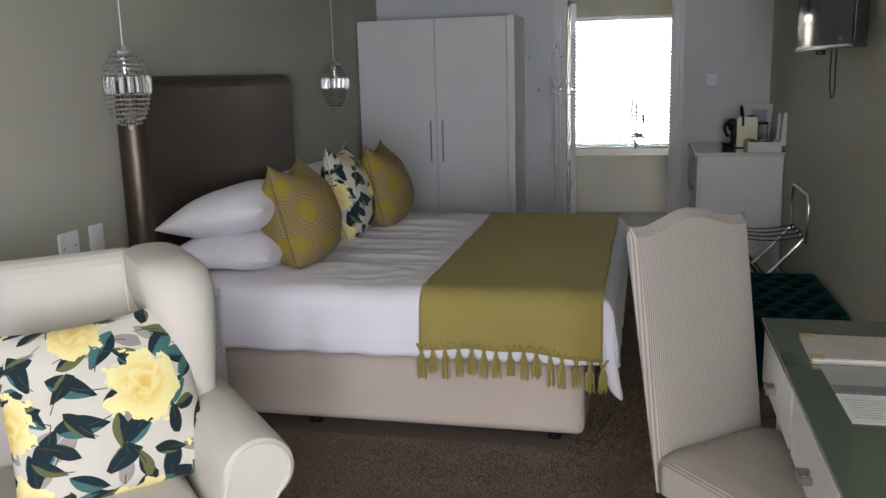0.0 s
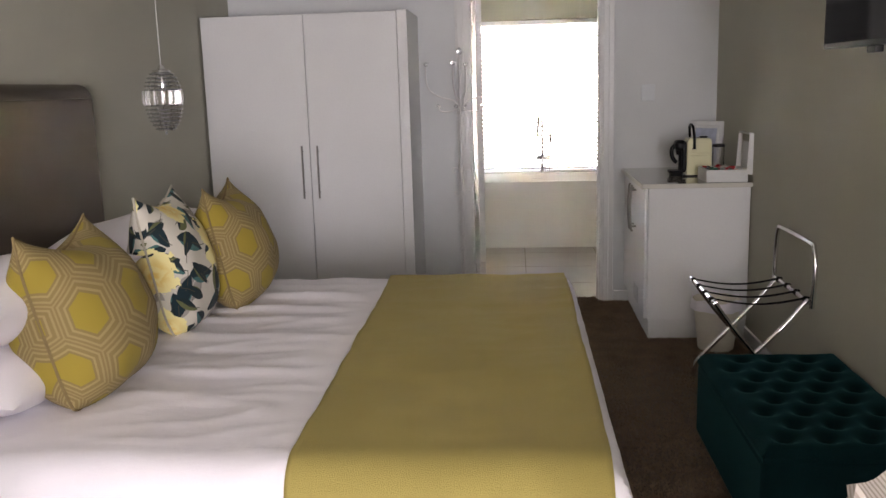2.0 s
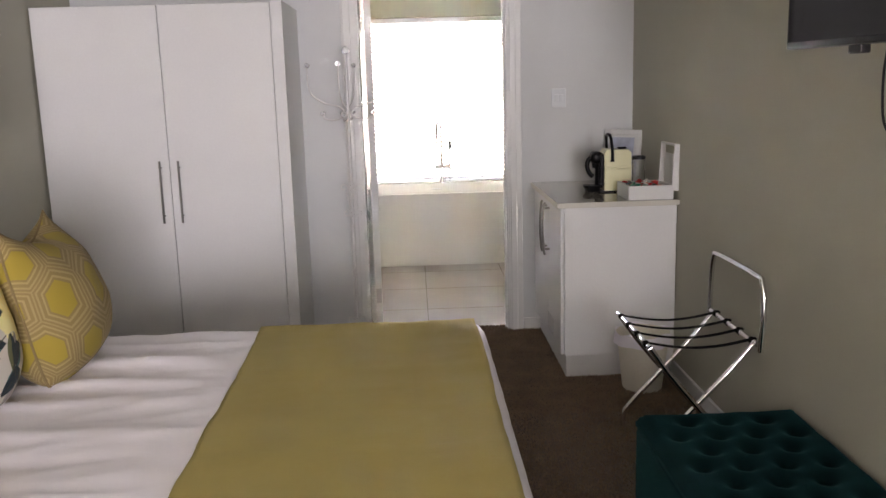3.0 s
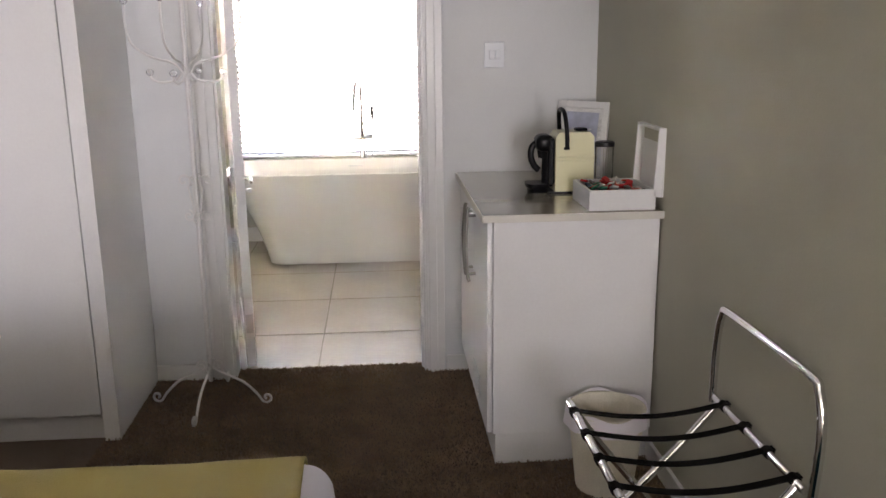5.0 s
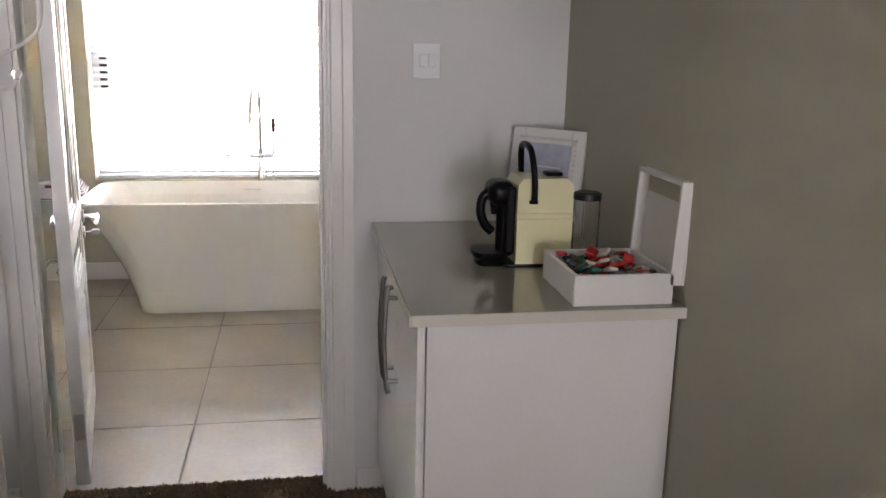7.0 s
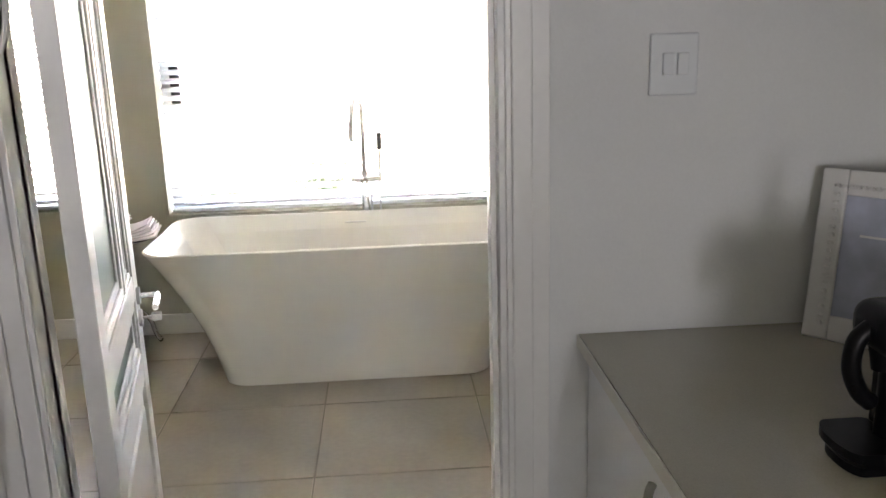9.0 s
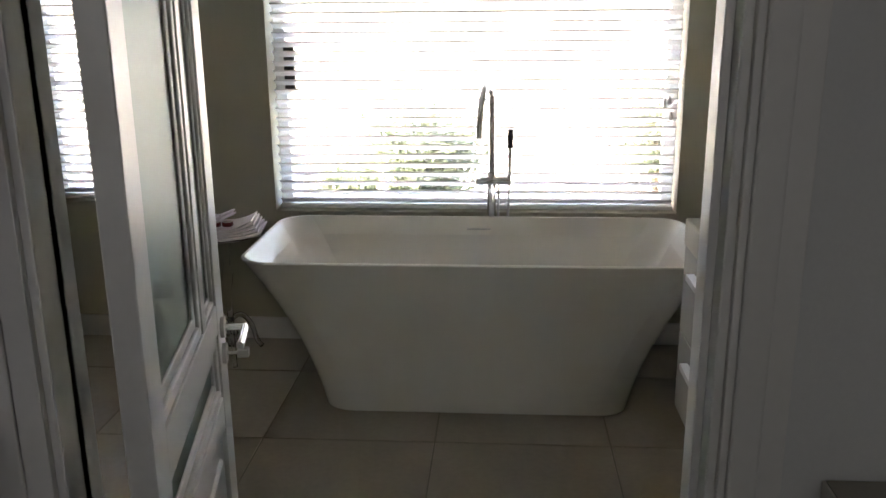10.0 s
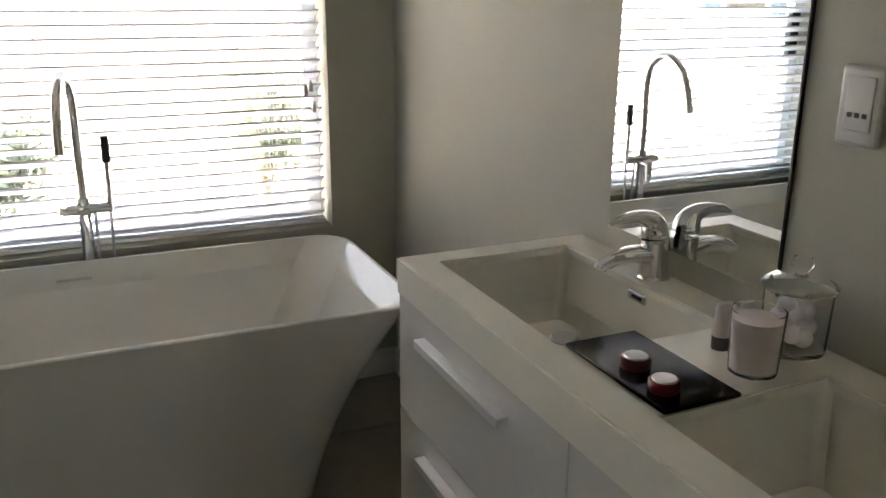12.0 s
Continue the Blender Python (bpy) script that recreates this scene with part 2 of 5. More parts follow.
# ---- doorway and door ----
door = thing("door_1", "open white panelled door with frosted glass and its white frame", "door", DL, YF, 0, kind="structure")
w = DR - DL
bm = boxm(B(), -0.03, 0, 0.0, 0.095, 0, DH + 0.03, 0.003)
boxm(bm, -0.03, 0.0, 0.045, 0.06, 0, DH, 0.0)
part("jamb", bm, TRIM, door)
bm = boxm(B(), w, w + 0.03, 0.0, 0.095, 0, DH + 0.03, 0.003)
boxm(bm, w - 0.012, w, 0.03, 0.075, 0, DH, 0.002)
part("jamb", bm, TRIM, door)
part("head", boxm(B(), 0, w, 0.0, 0.095, DH, DH + 0.03, 0.003), TRIM, door)


def architrave(bm, x0, x1, z0, z1, up=True):
    """A moulded casing of two steps on the bedroom face."""
    boxm(bm, x0, x1, -0.012, 0, z0, z1, 0.002)
    if up:
        boxm(bm, x0 + (x1 - x0) * 0.12, x0 + (x1 - x0) * 0.60, -0.02, -0.012, z0, z1, 0.004)
    else:
        boxm(bm, x0, x1, -0.02, -0.012, z0 + 0.01, z1 - 0.03, 0.004)


for x0, x1 in ((-0.10, -0.012), (w + 0.012, w + 0.09)):
    bm = B()
    architrave(bm, x0, x1, 0, DH + 0.1)
    part("casing", bm, TRIM, door)
bm = B()
architrave(bm, -0.10, w + 0.09, DH + 0.012, DH + 0.1, False)
part("casing", bm, TRIM, door)

LEAF_W, LEAF_T, LEAF_H = 0.80, 0.042, 2.02
FROST = mat("frosted glass", (0.24, 0.33, 0.28), 0.45, trans=0.85, grain=0.02, scale=80)
leaf = part("door_leaf", boxm(B(), 0, 0.09, 0, LEAF_T, 0, LEAF_H, 0.003), TRIM, door, "white panelled leaf with frosted panes, standing open")
leaf.matrix_local = pose(0.068, 0.125, 0.006, 0, 0, 101)
part("stile", boxm(B(), LEAF_W - 0.10, LEAF_W, 0, LEAF_T, 0, LEAF_H, 0.003), TRIM, leaf)
for z0, z1 in ((0, 0.13), (0.52, 0.60), (0.755, 0.825), (1.92, LEAF_H)):
    part("rail", boxm(B(), 0.09, LEAF_W - 0.10, 0.001, LEAF_T - 0.001, z0, z1, 0.003), TRIM, leaf)
part("mullion", boxm(B(), 0.515, 0.56, 0.002, LEAF_T - 0.002, 0.825, 1.92, 0.003), TRIM, leaf)
for x0, x1, z0, z1 in ((0.09, 0.70, 0.60, 0.755), (0.09, 0.515, 0.825, 1.92), (0.56, 0.70, 0.825, 1.92)):
    part("pane", boxm(B(), x0, x1, 0.018, 0.024, z0, z1), FROST, leaf, "frosted green-tinted glass pane")
    bm = B()
    e = 0.026 if x1 - x0 > 0.2 else 0.014
    for q, d0, d1 in ((0.0, 0.005, 0.018), (e, 0.012, 0.018)):
        for yy0, yy1 in ((d0, d1), (LEAF_T - d1, LEAF_T - d0)):
            boxm(bm, x0 + q, x0 + q + e, yy0, yy1, z0, z1, 0.004)
            boxm(bm, x1 - q - e, x1 - q, yy0, yy1, z0, z1, 0.004)
            boxm(bm, x0, x1, yy0, yy1, z0 + q, z0 + q + e, 0.004)
            boxm(bm, x0, x1, yy0, yy1, z1 - q - e, z1 - q, 0.004)
    part("glazing_bead", bm, TRIM, leaf)
bm = boxm(B(), 0.09, 0.70, 0.012, LEAF_T - 0.012, 0.13, 0.52)
boxm(bm, 0.14, 0.65, 0.004, LEAF_T - 0.004, 0.18, 0.47, 0.007, 1)
part("panel", bm, TRIM, leaf)

# ---- wardrobe ----
ward = thing("wardrobe", "white two-door wardrobe with long steel bar handles", "wardrobe", -2.19, 7.0, 0)
part("carcass", boxm(B(), 0, 1.222, 0.022, 0.575, 0.10, 1.913, 0.003), WARD, ward)
part("plinth", boxm(B(), 0.005, 1.19, 0.03, 0.57, 0, 0.10, 0.002), WARD, ward)
for x0, x1 in ((0.004, 0.628), (0.632, 1.19)):
    d = part("door", boxm(B(), x0, x1, 0, 0.019, 0.105, 1.91, 0.0025), WARD, ward)
    hx = 0.587 if x0 < 0.3 else 0.682
    bm = tube(B(), [(hx, -0.03, 0.815), (hx, -0.03, 1.135)], 0.006, 10)
    for z in (0.85, 1.10):
        tube(bm, [(hx, 0.002, z), (hx, -0.03, z)], 0.0045, 8)
    part("handle", bm, NICKEL, d, "brushed steel bar handle")
part("side_panel", boxm(B(), 1.194, 1.252, 0.0, 0.575, 0.0, 1.918, 0.002), WARD, ward)

# ---- bed ----
BX0, BX1, BY0, BY1, BZ = -2.09, -0.17, 3.62, 5.52, 0.60
bed = thing("bed", "king-size bed on a beige upholstered base", "bed", 0, 0, 0)
bm = boxm(B(), BX0, BX1, BY0, BY1, 0.05, 0.35, 0.035, 4)
part("base", bm, BASE, bed, "beige fabric divan base")
part("mattress", boxm(B(), BX0, BX1, BY0 + 0.01, BY1 - 0.01, 0.352, 0.605, 0.05, 4), LINEN, bed)
for x, y in ((-1.35, BY0 + 0.1), (-0.3, BY0 + 0.1), (-1.35, BY1 - 0.1), (-0.3, BY1 - 0.1)):
    part("foot", lathe(B(), [(0.03, 0), (0.032, 0.02), (0.026, 0.055)], 14, (x, y, 0)), BLACK, bed)


def drape(a, lo, hi, r, hang):
    """Place and drop of a cloth at a metres along its width, over a bed edge of radius r at lo and hi."""
    L = hi - lo
    if a < 0:
        s = -a
        q = r * math.pi / 2
        if s < q:
            return lo + r - r * math.sin(s / r) - 0.0, r - r * math.cos(s / r)
        return lo, r + (s - q)
    if a > L - 2 * r:
        s = a - (L - 2 * r)
        q = r * math.pi / 2
        if s < q:
            return hi - r + r * math.sin(s / r), r - r * math.cos(s / r)
        return hi, r + (s - q)
    return lo + r + a, 0.0


def cloth(x0, x1, y0, y1, top, r, left, right, foot, head=0.0, nx=60, ny=80, wave=0.006, seed=0.0, thick=0.006, creases=()):
    bm = B()
    lx, ly = x1 - x0 - 2 * r, y1 - y0 - 2 * r

    def f(u, v):
        a = -head + u * (lx + foot + head)
        b = -left + v * (ly + left + right)
        x, dx = drape(a, x0, x1, r, foot)
        y, dy = drape(b, y0, y1, r, left)
        d = max(dx, dy)
        w = wave * noise.noise((x * 4, y * 3.1, 1.7)) + 0.5 * wave * noise.noise((x * 11, y * 9, 2.0))
        w += 0.55 * wave * max(0.0, 1 - 3.2 * abs(noise.noise((x * 2.2 + 0.8 * y, y * 6.5 - 1.2 * x, 5.0)))) ** 2
        z = top - d + (w if d < r else 0)
        if d >= r:
            k = min(1.0, (d - r) / 0.1)
            fold = 0.010 * k * (math.sin(26 * (x if dy >= dx else y) + 1.7 + 2 * noise.noise((x * 3, y * 3, 1.7))) + 1.0)
            if dy >= dx:
                y += -fold if b < 0 else fold
            if dx >= dy - 1e-6 and dx > 0:
                x += fold
        for y_c, amp, wid in creases:
            z += (1 - 0.85 * min(1.0, max(0.0, (x + 1.05) / 0.15))) * amp * math.exp(-((y - y_c - 0.05 * noise.noise((x * 2.3, y_c, 0))) / wid) ** 2) * (0.5 + noise.noise((x * 3, y_c * 7, 4)) + 0.5) * (1 if d < r else 0)
        if seed > 3:
            if dy > r:
                z += (0.022 * math.sin(math.pi * u) - 0.035 * u * u) * (dy - r) / 0.2
            x -= 0.03 * (1 - u) * (y - 4.0) / 1.5
            x += 0.014 * noise.noise((y * 1.7, 3.3, 1.0)) + 0.005 * noise.noise((y * 6, u * 3, 2.0))
        return (x, y, z)

    sheet(bm, nx, ny, f)
    return bm


def thicken(ob, t):
    m = ob.modifiers.new("thickness", "SOLIDIFY")
    m.thickness, m.offset = t, 1.0
    return ob


FOLDS = ((4.05, 0.006, 0.03), (4.25, 0.009, 0.035), (4.45, -0.007, 0.04), (4.62, 0.012, 0.04), (4.85, 0.009, 0.04), (5.0, 0.010, 0.035), (5.2, 0.013, 0.05), (5.38, 0.009, 0.03))
cover = thing("bed_cover", "smooth white cotton bed cover tucked over the mattress", "bed cover")
cover_cloth = part("cloth", cloth(-1.95, -0.06, 3.585, 5.585, 0.630, 0.095, 0.315, 0.33, 0.31, 0.1, 130, 140, 0.009, 1.7, creases=FOLDS), LINEN, cover)
thicken(cover_cloth, 0.006)
part("hem", tube(B(), [(-1.9 + 0.02 * k, 3.585 - 0.010 * (math.sin(26 * (-1.9 + 0.02 * k) + 1.7 + 2 * noise.noise(((-1.9 + 0.02 * k) * 3, 3.585 * 3, 1.7))) + 1.0) - 0.0075, 0.425) for k in range(90)], 0.0022, 6), LINEN, cover)


def corner_tip(u, v):
    """Loose corner of the cover hanging in a soft point below the throw."""
    a = radians(-95 + 100 * u)
    r = 0.012 + (0.045 + 0.030 * math.cos(3 * math.pi * (u - 0.5))) * v
    drop = v * (0.22 + 0.12 * (1 - abs(2 * u - 1) ** 1.3))
    return (-0.10 + r * math.cos(a) + 0.012 * v, 3.615 + r * math.sin(a) - 0.012 * v, 0.585 - drop)


bm = B()
sheet(bm, 24, 20, corner_tip)
thicken(part("corner_tip", bm, LINEN, cover), 0.005)
throw = thing("throw_blanket", "mustard wool throw with knotted fringe across the foot of the bed", "blanket", 0, 0, 0)
ob = part("cloth", cloth(-0.93, -0.005, 3.570, 5.60, 0.6415, 0.097, 0.29, 0.295, 0.0, 0.0, 48, 120, 0.006, 5.1, creases=FOLDS), THROW, throw)
thicken(ob, 0.007)
hb = thing("headboard", "tall dark bronze leather headboard with rounded edges", "headboard", XL, 3.68, 0)
bm = boxm(B(), 0.0, 0.13, 0, 1.72, 0.02, 1.515, 0.062, 7)
part("panel", bm, LEATHER, hb)
part("back_panel", boxm(B(), 0.0005, 0.02, 0.06, 1.66, 0.0, 0.02, 0.002), BLACK, hb)
part("piping", tube(B(), [(0.127, 0.06, 0.06), (0.127, 0.06, 1.44), (0.127, 0.075, 1.455), (0.127, 1.645, 1.455), (0.127, 1.66, 1.44), (0.127, 1.66, 0.06)], 0.004, 6), LEATHER, hb)


# ---- pillows and cushions ----
def pillow_mesh(w, h, t, pinch=0.10, n=22, sag=0.0, seed=0.0, lump=0.012):
    """A stuffed cushion in the xz plane, thick along y, with pointed corners and a seam."""
    bm = B()
    for side in (1, -1):
        def f(u, v):
            a, b = math.sin(math.pi / 2 * (2 * u - 1)), math.sin(math.pi / 2 * (2 * v - 1))
            x = w / 2 * a * (1 - pinch * (1 - b * b) * abs(a) ** 2)
            z = h / 2 * b * (1 - (pinch * 1.6 if b > 0 else pinch * 0.35) * (1 - a * a) * abs(b) ** 2)
            k = max(0.0, (1 - abs(a) ** 2.6) * (1 - abs(b) ** 2.6)) ** 0.55
            k *= 1 - sag * max(0, b) * (1 - a * a)
            y = side * (t / 2 * k + lump * k * noise.noise((a * 2.2 + seed, b * 2.2, side + seed)))
            return (x, y, z + h / 2)
        sheet(bm, n, n, f)
    bmesh.ops.remove_doubles(bm, verts=bm.verts, dist=0.0006)
    return bm


def pillow(name, w, h, t, material, label, category, m, pinch=0.1, sag=0.0, seed=0.0, group=""):
    ob = mesh_object(name, pillow_mesh(w, h, t, pinch, 22, sag, seed), material)
    ob.matrix_world = m
    return tagged(ob, label, category, group)


def cushion(w, h, t, material, seam, label, m, dip, seed=0.0, group="", low=0.10):
    """A square scatter cushion on edge with two ears, a dip between them and a sewn seam round it."""
    def outline(a, b):
        x = w / 2 * a * (1 - 0.05 * (1 - b * b) * a * a) * (1 - (low * b ** 4 if b < 0 else 0.16 * b ** 3))
        z = h / 2 * b * (1 - (dip if b > 0 else 0.02) * (1 - abs(a) ** 1.5) * b * b)
        if b < 0:
            z += 0.05 * h * a ** 4 * b * b
        return x, z + h / 2

    bm = B()
    for side in (1, -1):
        def f(u, v):
            a, b = math.sin(math.pi / 2 * (2 * u - 1)), math.sin(math.pi / 2 * (2 * v - 1))
            x, z = outline(a, b)
            k = max(0.0, (1 - abs(a) ** 2.4) * (1 - (abs(b) ** 2.0 if b > 0 else abs(b) ** 3.2))) ** 0.55
            k *= 1 - 0.35 * max(0, b) ** 2
            y = side * t / 2 * k + k * 0.016 * noise.noise((a * 2.0 + seed, b * 2.4, side + seed))
            y += side * 0.007 * k * math.sin(9 * a + 4 * b + seed) * abs(b) ** 3
            return (x, y, z)
        sheet(bm, 30, 30, f)
    bmesh.ops.remove_doubles(bm, verts=bm.verts, dist=0.0006)
    cu = new("scatter_cushion")
    cu.matrix_world = m
    tagged(cu, label, "cushion", group)
    part("cover", bm, material, cu)
    rim = [(-1, -1 + 0.1 * k) for k in range(21)] + [(-1 + 0.1 * k, 1) for k in range(1, 21)] + [(1, 1 - 0.1 * k) for k in range(1, 21)] + [(1 - 0.1 * k, -1) for k in range(1, 21)]
    pts = []
    for a, b in rim:
        x, z = outline(a, b)
        pts.append((x, 0, z))
    part("seam", tube(B(), pts, 0.0042, 6), seam, cu)
    return cu


# knotted fringe on both hems of the throw
for y, z0, side in ((3.553, 0.424, -1), (5.622, 0.415, 1)):
    for k in range(15):
        x = -0.815 + 0.0515 * k + random.uniform(-0.005, 0.005)
        zt = z0 + 0.005 * math.sin(k * 0.9) + 0.02 * math.sin(math.pi * k / 14) - 0.032 * (k / 14) ** 2
        ln = random.uniform(0.075, 0.105)
        yy = y + side * 0.012
        bm = B()
        for j in (-1, 1):
            tube(bm, smoothed([(x + 0.020 * j, y, zt + 0.006), (x + 0.013 * j, yy, zt + 0.002), (x + 0.006 * j, yy, zt - 0.012), (x, yy, zt - 0.03)], 4), 0.0042, 6)
        lathe(bm, [(0.005, -0.009), (0.0105, 0), (0.005, 0.009)], 10, (x, yy, zt - 0.034))
        for j in range(11):
            a = 2 * math.pi * j / 11
            ex, ey = 0.015 * math.cos(a) + random.uniform(-0.005, 0.005), 0.010 * math.sin(a)
            tube(bm, [(x + 0.25 * ex, yy + 0.3 * ey, zt - 0.036), (x + 0.85 * ex, yy + 0.7 * ey, zt - 0.055), (x + ex, yy + ey * 0.8, zt - 0.036 - ln + random.uniform(-0.008, 0.008))], [0.0024, 0.0036, 0.0026], 5)
        part("tassel", bm, THROW, throw, "knotted wool tassel")

def print_mat(name, base, kind):
    """Printed cushion cloth: mustard lattice or flowers with leaves."""
    m = mat(name, base, 0.85, grain=0.04, scale=500, bump=0.25, bumpscale=500, sheen=0.03)
    n, ln = m.node_tree.nodes, m.node_tree.links
    p = n["Principled BSDF"]
    tc = n.new("ShaderNodeTexCoord")
    sep = n.new("ShaderNodeSeparateXYZ")
    ln.new(tc.outputs["Object"], sep.inputs[0])

    def mth(op, a, b=None, c=None):
        q = n.new("ShaderNodeMath")
        q.operation = op
        for i, v in enumerate((a, b, c)):
            if v is None:
                continue
            if isinstance(v, (int, float)):
                q.inputs[i].default_value = v
            else:
                ln.new(v, q.inputs[i])
        return q.outputs[0]

    def mix(fac, a, b):
        q = n.new("ShaderNodeMix")
        q.data_type = "RGBA"
        ln.new(fac, q.inputs[0])
        for i, v in ((6, a), (7, b)):
            if isinstance(v, tuple):
                q.inputs[i].default_value = (*v, 1)
            else:
                ln.new(v, q.inputs[i])
        return q.outputs[2]

    col = p.inputs["Base Color"].links[0].from_socket
    round_ = mth("SUBTRACT", 1.0, mth("MULTIPLY", mth("ABSOLUTE", sep.outputs["Y"]), 2.6))
    X = mth("MULTIPLY", sep.outputs["X"], round_)
    Z = mth("MULTIPLY", mth("SUBTRACT", sep.outputs["Z"], 0.26), round_)
    if kind == "lattice":
        P = 0.135

        def cell(v, size, off):
            return mth("SUBTRACT", mth("FLOORED_MODULO", mth("ADD", v, off), size), size / 2)

        ax, az = cell(X, P, 0.0), cell(Z, P * 1.7320508, 0.0)
        bx_, bz_ = cell(X, P, P / 2), cell(Z, P * 1.7320508, P * 0.8660254)

        def hexdist(x, z):
            x, z = mth("ABSOLUTE", x), mth("ABSOLUTE", z)
            return mth("MAXIMUM", x, mth("ADD", mth("MULTIPLY", x, 0.5), mth("MULTIPLY", z, 0.8660254)))

        s = mth("MINIMUM", hexdist(ax, az), hexdist(bx_, bz_))
        ring = mth("LESS_THAN", mth("ABSOLUTE", mth("SUBTRACT", s, 0.045)), 0.0026)
        ring2 = mth("LESS_THAN", mth("ABSOLUTE", mth("SUBTRACT", s, 0.058)), 0.0026)
        ring3 = mth("GREATER_THAN", s, 0.0655)
        fill = mth("LESS_THAN", s, 0.037)
        col = mix(fill, col, (0.30, 0.222, 0.028))
        col = mix(ring, col, (0.315, 0.235, 0.105))
        col = mix(ring2, col, (0.30, 0.225, 0.10))
        col = mix(ring3, col, (0.29, 0.215, 0.095))
    else:
        flat = n.new("ShaderNodeCombineXYZ")
        ln.new(X, flat.inputs[0])
        ln.new(Z, flat.inputs[1])
        wob = n.new("ShaderNodeTexNoise")
        wob.inputs["Scale"].default_value, wob.inputs["Detail"].default_value = 24.0, 3.0
        ln.new(flat.outputs[0], wob.inputs["Vector"])

        def vmath(op, a, b=None):
            q = n.new("ShaderNodeVectorMath")
            q.operation = op
            for i, v in enumerate((a, b)):
                if v is None:
                    continue
                if isinstance(v, tuple):
                    q.inputs[i].default_value = v
                else:
                    ln.new(v, q.inputs[i])
            return q.outputs[0]

        def cells(scale, shift, rnd=0.85):
            """Local place in a scattered cell, and its random numbers."""
            pt = vmath("ADD", flat.outputs[0], shift)
            vo = n.new("ShaderNodeTexVoronoi")
            vo.voronoi_dimensions = "2D"
            vo.inputs["Scale"].default_value, vo.inputs["Randomness"].default_value = scale, rnd
            ln.new(pt, vo.inputs["Vector"])
            d = n.new("ShaderNodeSeparateXYZ")
            ln.new(vmath("SUBTRACT", pt, vo.outputs["Position"]), d.inputs[0])
            cs = n.new("ShaderNodeSeparateColor")
            ln.new(vo.outputs["Color"], cs.inputs[0])
            return d.outputs[0], d.outputs[1], cs.outputs[0], cs.outputs[1], cs.outputs[2]

        for scale, shift, L, W, dark, lite, keep in ((10.0, (0.31, 0.12, 0), 0.045, 0.016, (0.30, 0.27, 0.24), (0.34, 0.31, 0.28), 0.35),
                                                     (10.5, (0.0, 0.0, 0), 0.056, 0.023, (0.004, 0.020, 0.028), (0.05, 0.15, 0.145), 0.04),
                                                     (12.0, (0.17, 0.43, 0), 0.042, 0.016, (0.005, 0.018, 0.022), (0.12, 0.13, 0.05), 0.15)):
            lx, ly, r0, r1, r2 = cells(scale, shift)
            th = mth("MULTIPLY", r0, 6.283)
            c, s_ = mth("COSINE", th), mth("SINE", th)
            px = mth("ADD", mth("MULTIPLY", lx, c), mth("MULTIPLY", ly, s_))
            py = mth("SUBTRACT", mth("MULTIPLY", ly, c), mth("MULTIPLY", lx, s_))
            t = mth("DIVIDE", px, L)
            half = mth("MULTIPLY", mth("SUBTRACT", 1.0, mth("MULTIPLY", t, t)), mth("ADD", W, mth("MULTIPLY", t, W * 0.35)))
            inside = mth("MULTIPLY", mth("LESS_THAN", mth("ABSOLUTE", py), half), mth("GREATER_THAN", r1, keep))
            two = mth("GREATER_THAN", mth("ADD", mth("MULTIPLY", py, 30.0), mth("ADD", r2, mth("MULTIPLY", wob.outputs["Fac"], 0.5))), 0.95)
            col = mix(inside, col, mix(two, dark, lite))
            stem = mth("MULTIPLY", mth("LESS_THAN", mth("ABSOLUTE", mth("ADD", py, mth("MULTIPLY", mth("MULTIPLY", px, px), 4.0))), 0.0012),
                       mth("MULTIPLY", mth("MULTIPLY", mth("LESS_THAN", px, 0.0), mth("GREATER_THAN", px, -1.35 * L)), mth("GREATER_THAN", r1, keep)))
            col = mix(stem, col, (0.05, 0.05, 0.03))
        lx, ly, r0, r1, r2 = cells(4.3, (0.06, 0.09, 0), 0.7)
        ang = mth("ARCTAN2", ly, lx)
        rad_ = mth("SQRT", mth("ADD", mth("MULTIPLY", lx, lx), mth("MULTIPLY", ly, ly)))
        edge = mth("ADD", mth("ADD", 0.060, mth("MULTIPLY", r1, 0.026)), mth("ADD", mth("MULTIPLY", mth("SINE", mth("ADD", mth("MULTIPLY", ang, 5.0), mth("MULTIPLY", r2, 9.0))), 0.004), mth("MULTIPLY", mth("SUBTRACT", wob.outputs["Fac"], 0.5), 0.15)))
        petal = n.new("ShaderNodeTexNoise")
        petal.inputs["Scale"].default_value, petal.inputs["Detail"].default_value, petal.inputs["Distortion"].default_value = 26.0, 4.0, 0.8
        ln.new(flat.outputs[0], petal.inputs["Vector"])
        ruffle = mth("ADD", 0.5, mth("MULTIPLY", mth("SINE", mth("ADD", mth("MULTIPLY", rad_, 140.0), mth("MULTIPLY", petal.outputs["Fac"], 16.0))), 0.5))
        heart = mth("SUBTRACT", 1.1, mth("MULTIPLY", rad_, 15.0))
        fold = mix(mth("MULTIPLY", heart, mth("ADD", mth("MULTIPLY", ruffle, 0.55), mth("MULTIPLY", petal.outputs["Fac"], 0.5))), (0.85, 0.76, 0.36), (0.74, 0.42, 0.03))
        col = mix(mth("MULTIPLY", mth("LESS_THAN", rad_, edge), mth("GREATER_THAN", r0, 0.12)), col, fold)
    ln.new(col, p.inputs["Base Color"])
    return m


MUSTARD = print_mat("mustard lattice cloth", (0.225, 0.160, 0.058), "lattice")
FLORAL = print_mat("floral cloth", (0.62, 0.58, 0.50), "flowers")

